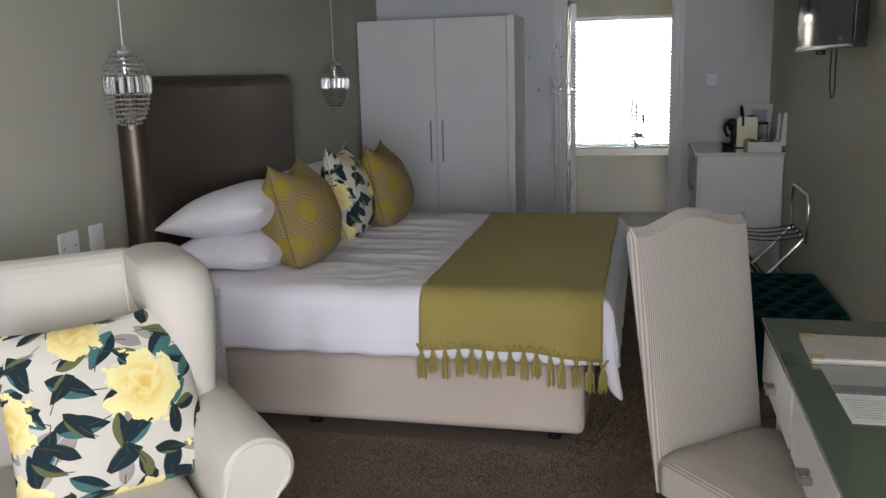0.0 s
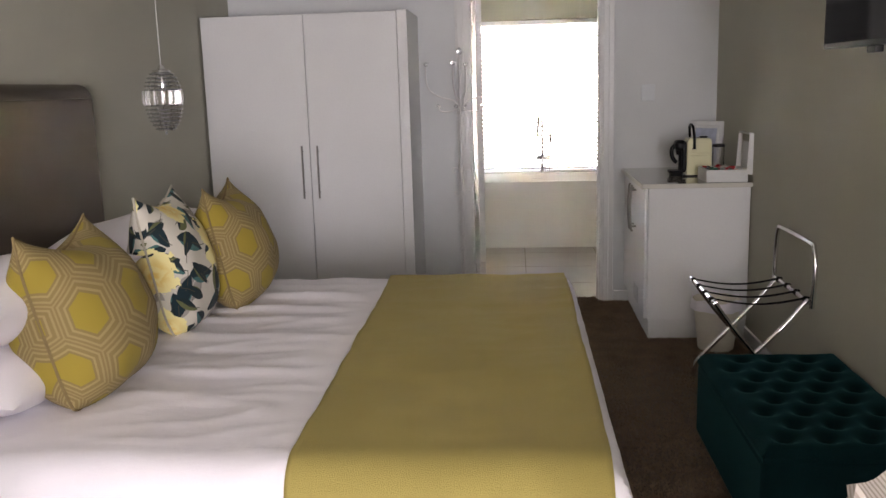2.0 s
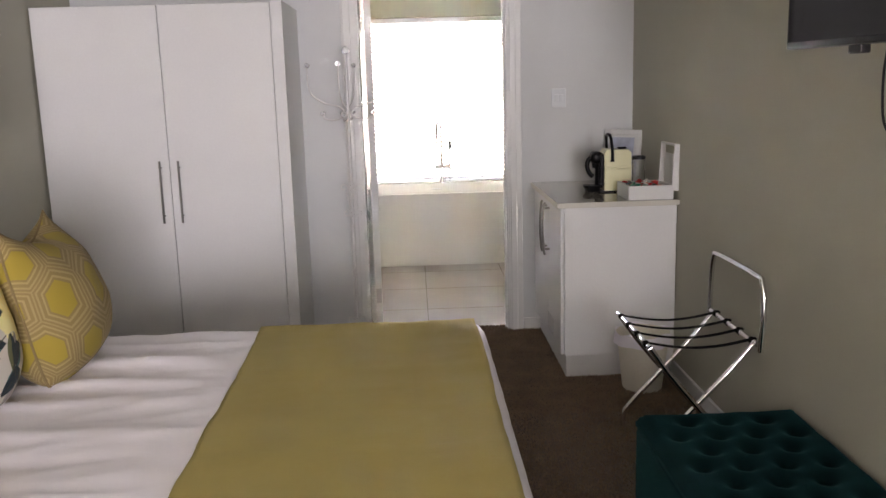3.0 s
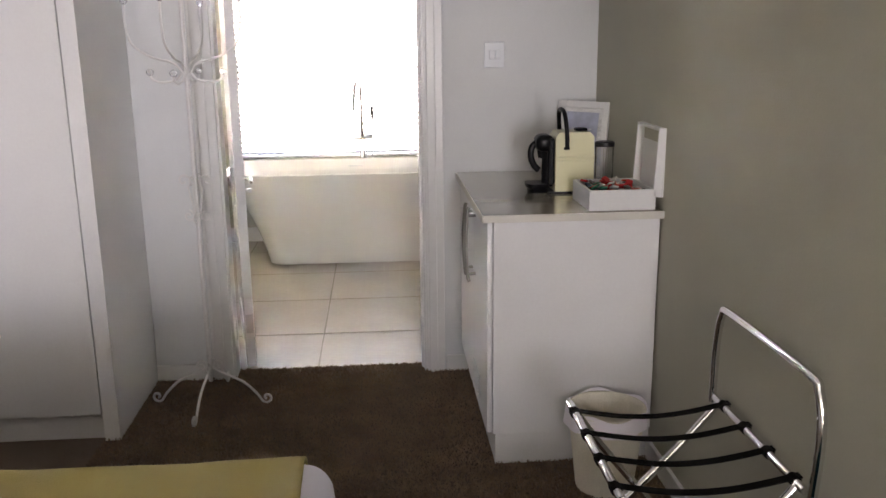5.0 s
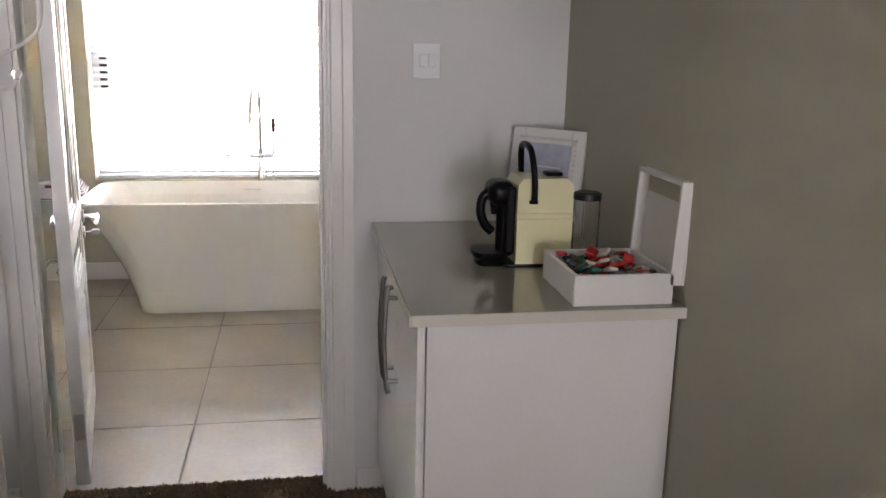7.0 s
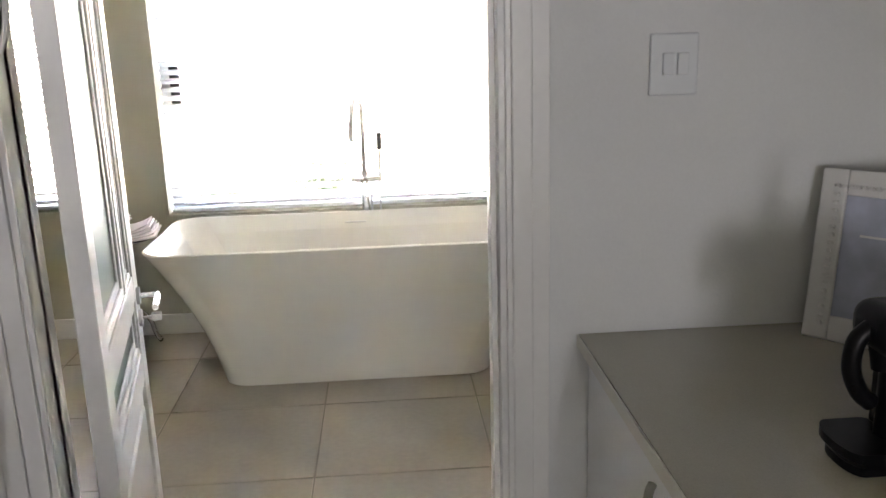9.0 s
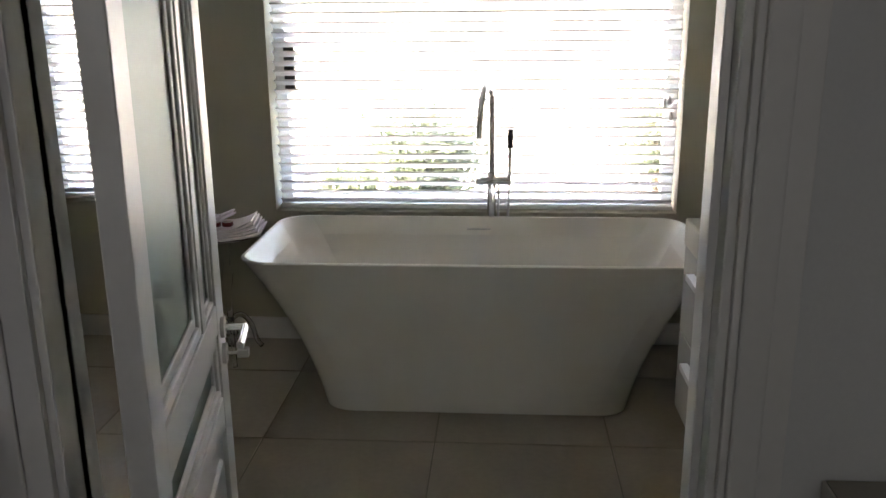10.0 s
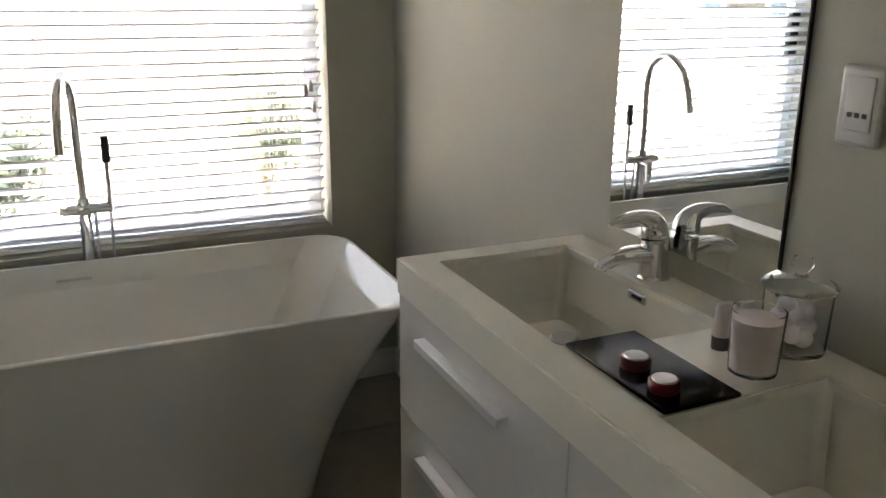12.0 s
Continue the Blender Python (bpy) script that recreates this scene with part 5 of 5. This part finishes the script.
def folded_cloth(name, w, d, layers, lift, label, x, y, z, rz):
    """A cloth folded on itself, one end curling up."""
    bm = B()
    for k in range(layers):
        def f(u, v, k=k):
            e = (1 - 0.06 * k)
            zz = 0.004 + 0.0085 * k + lift * max(0.0, u - 0.45) ** 2 * (1 + 0.25 * k) + 0.004 * noise.noise((u * 3, v * 3, k * 1.9))
            return ((u - 0.5) * w * e, (v - 0.5) * d * e + 0.006 * noise.noise((u * 4, k * 2.0, 1.0)), zz)
        s0 = B()
        sheet(s0, 14, 10, f)
        shell(s0, 0.007)
        me = bpy.data.meshes.new("layer")
        s0.to_mesh(me)
        s0.free()
        bm.from_mesh(me)
    return single(name, bm, LINEN, label, "towel", x, y, z, rz)


folded_cloth("folded_towel", 0.30, 0.24, 5, 0.06, "white towel folded on the clear table", -1.17, 10.03, 0.5735, 8)
folded_cloth("face_cloth", 0.11, 0.12, 2, 0.08, "small white cloth folded on the towel", -1.225, 10.07, 0.621, -14)
REDW = mat("red wax", (0.13, 0.010, 0.012), 0.35, grain=0.05, scale=60)
FOILM = mat("foil top", (0.62, 0.58, 0.57), 0.35, 0.8, grain=0.1, scale=60, bump=0.3, bumpscale=90)


def soap_pot(x, y, z, label):
    sp_ = thing("soap", label, "soap", x, y, z, group="little soaps")
    part("body", lathe(B(), [(0.021, 0), (0.023, 0.004), (0.023, 0.014), (0.021, 0.017)], 20), REDW, sp_)
    part("foil", lathe(B(), [(0.019, 0.0168), (0.0175, 0.0195), (0.010, 0.0205), (0.004, 0.0198)], 11), FOILM, sp_, "crinkled foil top")
    return sp_


soap_pot(-1.20, 9.97, 0.619, "small red soap on the folded towel")
soap_pot(-1.15, 9.975, 0.620, "small red soap on the folded towel")

# ---- on the vanity ----
VT = 0.8805
mir = thing("wall_mirror", "frameless silver wall mirror above the basin", "mirror", XR, 8.485, 0.93)
part("mirror_glass", boxm(B(), -0.006, -0.001, 0, 0.49, 0, 0.85, 0.0015, 1), MIRROR, mir)
part("backing", boxm(B(), -0.0012, 0.0, 0.004, 0.486, 0.004, 0.846), BLACK, mir)
part("side_edge", boxm(B(), -0.0075, 0, -0.004, -0.0005, 0, 0.85), BLACK, mir)

mx = thing("basin_mixer", "chrome single-lever basin mixer", "tap", 0.945, 8.765, VT)


def swept(pts, radii, per=6, n=18):
    """A smooth tube whose radius eases from point to point."""
    line = smoothed(pts, per)
    soft = [v.x for v in smoothed([(q, 0, 0) for q in radii], per)]
    return tube(B(), line, soft, n)


part("body", swept([(0, 0, 0), (0, 0, 0.01), (-0.001, 0, 0.05), (-0.002, 0, 0.085), (-0.003, 0, 0.092)], [0.033, 0.030, 0.028, 0.0285, 0.026]), CHROME, mx)
part("spout", swept([(-0.004, 0, 0.05), (-0.05, 0, 0.058), (-0.095, 0, 0.054), (-0.122, 0, 0.042), (-0.128, 0, 0.034)], [0.022, 0.020, 0.017, 0.014, 0.012]), CHROME, mx)
part("lever", swept([(-0.003, 0, 0.094), (-0.005, 0, 0.11), (-0.018, 0, 0.131), (-0.05, 0, 0.142), (-0.085, 0, 0.139), (-0.112, 0, 0.128)], [0.0275, 0.027, 0.021, 0.014, 0.010, 0.006]), CHROME, mx)
mx.scale = (1, 1, 0.9)
m2 = copy_thing(mx, pose(0.945, 8.03, VT))
m2.scale = (1, 1, 0.9)
for yy in (8.765, 8.03):
    ov = thing("overflow", "chrome rectangular basin overflow", "overflow", 0.896, yy - 0.02, 0.85)
    part("ring", boxm(B(), -0.0035, 0.001, -0.027, 0.027, -0.009, 0.009, 0.001), CHROME, ov)
    part("slot", boxm(B(), -0.0045, -0.0034, -0.015, 0.015, -0.003, 0.003), BLACK, ov)
TRAYM = mat("black slate", (0.004, 0.004, 0.005), 0.12, grain=0.2, scale=80, bump=0.1, bumpscale=60, ior=1.25)
single("basin_plug", lathe(B(), [(0.022, 0), (0.024, 0.003), (0.02, 0.007), (0.006, 0.009)], 20), NICKEL, "round metal basin plug beside the tray", "plug", 0.612, 8.562, VT)
tr = thing("slate_tray", "black slate tray lying across the basin deck", "tray", 0.597, 8.285, VT)
part("slab", boxm(B(), 0, 0.135, 0, 0.25, 0.0015, 0.009, 0.003), TRAYM, tr)
for fx in (0.02, 0.115):
    for fy in (0.02, 0.23):
        part("foot_pad", lathe(B(), [(0.007, 0), (0.007, 0.0018)], 10, (fx, fy, 0)), BLACK, tr)
soap_pot(0.645, 8.415, VT + 0.0095, "red soap with a foil top on the black tray")
soap_pot(0.635, 8.335, VT + 0.0095, "red soap with a foil top on the black tray")
cd = thing("candle_glass", "pink candle in a thick clear glass", "candle", 0.806, 8.345, VT)
PINKW = mat("pink wax", (0.84, 0.75, 0.73), 0.5, grain=0.03, scale=60)
part("glass", lathe(B(), [(0.03, 0.0), (0.036, 0.004), (0.040, 0.10), (0.0375, 0.10), (0.034, 0.008), (0.0, 0.007)], 28), THINGLASS, cd).visible_shadow = False
part("wax", lathe(B(), [(0.0, 0.009), (0.0335, 0.010), (0.037, 0.088), (0.0, 0.089)], 28), PINKW, cd, "pale pink wax")
for y_, x_ in ((8.435, 0.824), (8.425, 0.862)):
    tb_ = thing("lotion_tube", "small pink lotion tube with a black cap", "lotion tube", x_, y_, VT, group="lotion tubes")
    part("cap", lathe(B(), [(0.014, 0), (0.0145, 0.022)], 16), BLACK, tb_)
    bm = B()
    loft(bm, [roundrect(0, 0, 0.0145, 0.0145 * (1 - 0.75 * s), 0.0144 * (1 - 0.76 * s), 0.0225 + 0.055 * s, 4) for s in (0, 0.3, 0.6, 0.85, 1.0)])
    part("body", bm, PINKW, tb_)
gj = thing("apothecary_jar", "clear glass jar with a knobbed lid holding cotton", "jar", 0.925, 8.385, VT)
part("jar", lathe(B(), [(0.046, 0.0), (0.05, 0.004), (0.053, 0.105), (0.050, 0.105), (0.047, 0.01), (0.0, 0.008)], 28), THINGLASS, gj).visible_shadow = False
part("lid", lathe(B(), [(0.056, 0.106), (0.058, 0.111), (0.05, 0.118), (0.012, 0.124), (0.008, 0.13), (0.017, 0.142), (0.014, 0.155), (0.004, 0.16)], 28), THINGLASS, gj).visible_shadow = False
bm = B()
for k in range(14):
    c = (random.uniform(-0.022, 0.022), random.uniform(-0.022, 0.022), 0.025 + 0.004 * k)
    bmesh.ops.create_icosphere(bm, subdivisions=2, radius=0.016, matrix=Matrix.Translation(c))
part("cotton", bm, LINEN, gj, "white cotton balls")
SHAVERM = mat("ivory socket plastic", (0.52, 0.52, 0.49), 0.3, grain=0.01, scale=40)
so = thing("shaver_socket", "white shaver socket on the bathroom wall", "wall socket", XR, 8.364, 1.265)
part("plate", boxm(B(), -0.014, 0, -0.036, 0.04, -0.058, 0.06, 0.008, 3), SHAVERM, so)
part("insert", boxm(B(), -0.017, -0.0135, -0.024, 0.024, -0.035, 0.045, 0.002), SHAVERM, so)
for dy in (-0.013, 0.0, 0.013):
    part("pin_hole", boxm(B(), -0.0178, -0.0165, dy - 0.004, dy + 0.004, -0.015, -0.008), BLACK, so)
wl = thing("wall_light", "chrome wall light beside the mirror", "wall lamp", XR, 9.07, 1.44)
part("arm", tube(B(), [(0, 0, 0), (-0.05, 0, 0.0), (-0.08, 0, 0.02)], 0.01, 10), CHROME, wl)
part("head", lathe(B(), [(0.02, -0.03), (0.024, 0.0), (0.02, 0.05)], 16, (-0.085, 0, 0.03)), CHROME, wl)
part("wall_plate", boxm(B(), -0.012, 0, -0.03, 0.03, -0.03, 0.03, 0.005), CHROME, wl)

# ---- door and window fittings ----
part("door_handle", tube(B(), smoothed([(0.745, -0.002, 0.755), (0.745, -0.045, 0.755), (0.735, -0.055, 0.755), (0.69, -0.056, 0.752), (0.64, -0.054, 0.748)], 5), 0.009, 12), CHROME, leaf, "chrome lever handle")
part("door_handle", tube(B(), smoothed([(0.745, LEAF_T, 0.755), (0.745, 0.085, 0.755), (0.735, 0.096, 0.755), (0.69, 0.098, 0.752), (0.64, 0.096, 0.748)], 5), 0.009, 12), CHROME, leaf, "chrome lever handle")
for z in (0.755, 0.69):
    bm = tube(B(), [(0.745, -0.009, z), (0.745, 0.0, z)], 0.025, 20)
    tube(bm, [(0.745, LEAF_T, z), (0.745, LEAF_T + 0.009, z)], 0.025, 20)
    part("rose", bm, STEEL, leaf)
bm = tube(B(), [(0.745, -0.008, 0.69), (0.745, -0.035, 0.69)], 0.004, 8)
boxm(bm, 0.733, 0.757, -0.06, -0.033, 0.68, 0.70, 0.002)
part("key", bm, STEEL, leaf)
for z in (0.205, 1.83):
    part("hinge", boxm(B(), -0.002, -0.0003, 0.004, 0.036, z - 0.045, z + 0.045, 0.0005), STEEL, leaf, "steel butt hinge")
    part("hinge", boxm(B(), 0.0005, 0.003, 0.050, 0.093, z - 0.045, z + 0.045, 0.0005), STEEL, door)
wh = thing("window_handle", "black window handle on the frame", "window handle", -0.955, YW + 0.118, 1.13)
part("base", boxm(B(), -0.02, 0.02, 0.002, 0.012, 0.06, 0.12, 0.003), BLACK, wh)
part("grip", boxm(B(), -0.026, 0.022, -0.03, 0.003, 0.0, 0.20, 0.006), BLACK, wh)
for x, z in ((0.69, 1.10), (0.672, 1.085), (0.70, 1.03)):
    cdp = thing("blind_cord", "blind cord with a small grey tassel", "blind cord", x, YW + 0.02, z, group="blind cords")
    part("cord", tube(B(), [(0, 0, 0.02), (0, 0.01, WZ1 - z - 0.05)], 0.0009, 4), BLIND, cdp)
    part("tassel", lathe(B(), [(0.009, -0.018), (0.008, 0.0), (0.003, 0.02)], 10), STEEL, cdp)

# ---- glass doors behind the walker ----
gd = thing("door_2", "white-framed sliding glass doors, never in view, with a lamp before them", "glass door", 0.0, YB - 0.12, 0, kind="structure")
for k in range(2):
    x0 = 0.465 * k
    bm = B()
    boxm(bm, x0, x0 + 0.05, 0, 0.04, 0, 2.3, 0.003)
    boxm(bm, x0 + 0.415, x0 + 0.465, 0, 0.04, 0, 2.3, 0.003)
    boxm(bm, x0 + 0.05, x0 + 0.415, 0.001, 0.039, 0, 0.06, 0.003)
    boxm(bm, x0 + 0.05, x0 + 0.415, 0.001, 0.039, 2.24, 2.3, 0.003)
    part("door_frame", bm, TRIM, gd)
    pane = part("pane", boxm(B(), x0 + 0.05, x0 + 0.415, 0.017, 0.022, 0.06, 2.24), GLASS, gd)
    pane.visible_shadow = False

# unseen window, added to hold the side fill lamp
side = thing("window_3", "added white-framed side window, never in view, for a fill lamp", "window", XR, S0, SZ0, kind="structure")
bm = B()
for y0, y1 in ((0, 0.05), (0.925, 0.975), (S1 - S0 - 0.05, S1 - S0)):
    boxm(bm, 0.06, 0.11, y0, y1, 0, SZ1 - SZ0, 0.003)
boxm(bm, 0.061, 0.109, 0.05, S1 - S0 - 0.05, 0, 0.05, 0.003)
boxm(bm, 0.061, 0.109, 0.05, S1 - S0 - 0.05, SZ1 - SZ0 - 0.05, SZ1 - SZ0, 0.003)
part("window_frame", bm, TRIM, side)
for y0, y1 in ((0.05, 0.925), (0.975, S1 - S0 - 0.05)):
    part("pane", boxm(B(), 0.083, 0.087, y0, y1, 0.05, SZ1 - SZ0 - 0.05), GLASS, side).visible_shadow = False

# unseen panels added to block the sky, leaving the area lamps alone
part("roller_blind", boxm(B(), 0.118, 0.126, 0.005, S1 - S0 - 0.005, 0.005, SZ1 - SZ0 - 0.005, 0.001), BLIND, side, "added white panel that shuts out the sky")
part("roller_blind", boxm(B(), 0.005, 0.925, -0.03, -0.022, 0.005, 2.295, 0.001), BLIND, gd, "added white panel that shuts out the sky")

# ---- bushes outside the bathroom window ----
LEAF = mat("shrub leaf", (0.085, 0.10, 0.06), 0.6, vary=0.3, grain=0.3, scale=3, blotch=0.3, bscale=5)
n_, l_ = LEAF.node_tree.nodes, LEAF.node_tree.links
tr_, ms_ = n_.new("ShaderNodeBsdfTranslucent"), n_.new("ShaderNodeMixShader")
tr_.inputs[0].default_value = (0.11, 0.14, 0.08, 1)
l_.new(n_["Principled BSDF"].outputs[0], ms_.inputs[1])
l_.new(tr_.outputs[0], ms_.inputs[2])
ms_.inputs[0].default_value = 0.5
l_.new(ms_.outputs[0], n_["Material Output"].inputs[0])
BARK = mat("shrub stem", (0.12, 0.09, 0.06), 0.9, grain=0.2, scale=50)


def bush(x, y, w, h, n, seed, blade, label):
    rnd = random.Random(seed)
    b = thing("shrub", label, "shrub", x, y, -0.3, group="garden shrubs")
    bm = B()
    tips = []
    for k in range(16):
        a, lean = rnd.uniform(0, 6.28), rnd.uniform(0.1, 0.9)
        tip = (w * lean * math.cos(a), w * lean * math.sin(a), h * rnd.uniform(0.6, 1.0) * (1 - 0.3 * lean))
        tips.append(tip)
        tube(bm, smoothed([(0, 0, 0), (tip[0] * 0.3, tip[1] * 0.3, tip[2] * 0.55), tip], 3), [0.012, 0.011, 0.010, 0.009, 0.008, 0.006, 0.003], 5)
    part("stems", bm, BARK, b)
    vs, fs = [], []
    for k in range(n):
        t = tips[rnd.randrange(len(tips))]
        s = rnd.uniform(0.3, 1.05)
        c = Vector((t[0] * s + rnd.gauss(0, 0.09), t[1] * s + rnd.gauss(0, 0.09), t[2] * s + rnd.gauss(0, 0.06)))
        d = Vector((rnd.gauss(0, 0.6), rnd.gauss(0, 0.6), rnd.uniform(0.1, 1.0))).normalized()
        side = d.cross(Vector((rnd.gauss(0, 1), rnd.gauss(0, 1), rnd.gauss(0, 1)))).normalized()
        L, W = blade * rnd.uniform(0.6, 1.3), blade * rnd.uniform(0.055, 0.10)
        i = len(vs)
        vs += [tuple(c), tuple(c + d * L * 0.5 + side * W), tuple(c + d * L), tuple(c + d * L * 0.5 - side * W)]
        fs.append((i, i + 1, i + 2, i + 3))
    me = bpy.data.meshes.new("leaves")
    me.from_pydata(vs, [], fs)
    me.materials.append(LEAF)
    ob = new("leaves", me)
    ob.parent = b
    ob["kind"] = "stuff"


bush(-0.66, 14.0, 0.55, 1.05, 1700, 3, 0.24, "spiky green garden shrub outside the window")
bush(-1.33, 13.8, 0.37, 0.55, 800, 4, 0.19, "low green garden shrub outside the window")
bush(1.4, 14.4, 0.75, 1.6, 2600, 5, 0.14, "tall pale green shrub outside the window")
bush(-4.2, 13.4, 0.6, 1.5, 1800, 6, 0.10, "green garden shrub outside the narrow window")

# ---- neighbouring house beyond the garden ----
RENDERW = mat("white house render", (0.70, 0.69, 0.66), 0.85, grain=0.04, scale=30, blotch=0.06, bscale=0.8)
TEALM = mat("teal shutter paint", (0.04, 0.075, 0.08), 0.5, grain=0.06, scale=20)
ROOFM = mat("grey roof sheet", (0.22, 0.22, 0.22), 0.6, grain=0.08, scale=10)
house = thing("house", "white single-storey house with teal shutters beyond the garden", "house", -17.5, 25.0, -0.3, 40)
part("wall", boxm(B(), -4, 4, 0, 6, 0, 3.4, 0.02), RENDERW, house)
bm = B()
loft(bm, [[(-4.4, y, 3.4), (4.4, y, 3.4), (4.4, y, 3.5), (0, y, 5.2), (-4.4, y, 3.5)] for y in (-0.4, 6.4)])
part("roof", bm, ROOFM, house)
for x in (-2.6, -0.4, 1.8):
    wdw = part("window", boxm(B(), x, x + 1.2, -0.03, 0.0, 1.0, 2.4, 0.01), TRIM, house)
    part("pane", boxm(B(), x + 0.08, x + 1.12, -0.04, -0.03, 1.08, 2.32), SCREEN, wdw)
    for xx in (x - 0.5, x + 1.25):
        part("shutter", boxm(B(), xx, xx + 0.45, -0.05, -0.005, 0.98, 2.42, 0.01), TEALM, wdw)

# ---- carpet pile, thickest where the walk comes closest to the floor ----
rng = np.random.default_rng(7)


def pile(x0, x1, y0, y1, n, h):
    p = np.column_stack([rng.uniform(x0, x1, n), rng.uniform(y0, y1, n), np.full(n, -0.001)])
    a = rng.uniform(0, 6.283, n)
    side = np.column_stack([np.cos(a), np.sin(a), np.zeros(n)]) * rng.uniform(0.0012, 0.0026, n)[:, None]
    tip = p + np.column_stack([rng.normal(0, 0.0035, n), rng.normal(0, 0.0035, n), h * rng.uniform(0.6, 1.25, n)])
    v = np.empty((n, 4, 3))
    v[:, 0], v[:, 1], v[:, 2], v[:, 3] = p - side, p + side, tip + side * 0.8, tip - side * 0.8
    me = bpy.data.meshes.new("carpet_pile")
    me.from_pydata(v.reshape(-1, 3).tolist(), [], np.arange(4 * n).reshape(n, 4).tolist())
    me.materials.append(CARPETPILE)
    tagged(new("carpet_pile", me), "short brown wool tufts of the carpet", "carpet", "", "stuff")


CARPETPILE = mat("brown carpet wool", (0.215, 0.148, 0.096), 0.95, grain=0.16, scale=90, blotch=0.2, bscale=7)
pile(-1.0, 0.98, 6.2, 7.668, 110000, 0.011)
pile(-0.25, 0.98, 3.6, 6.2, 75000, 0.009)
pile(-1.7, 0.98, 1.9, 3.6, 100000, 0.006)
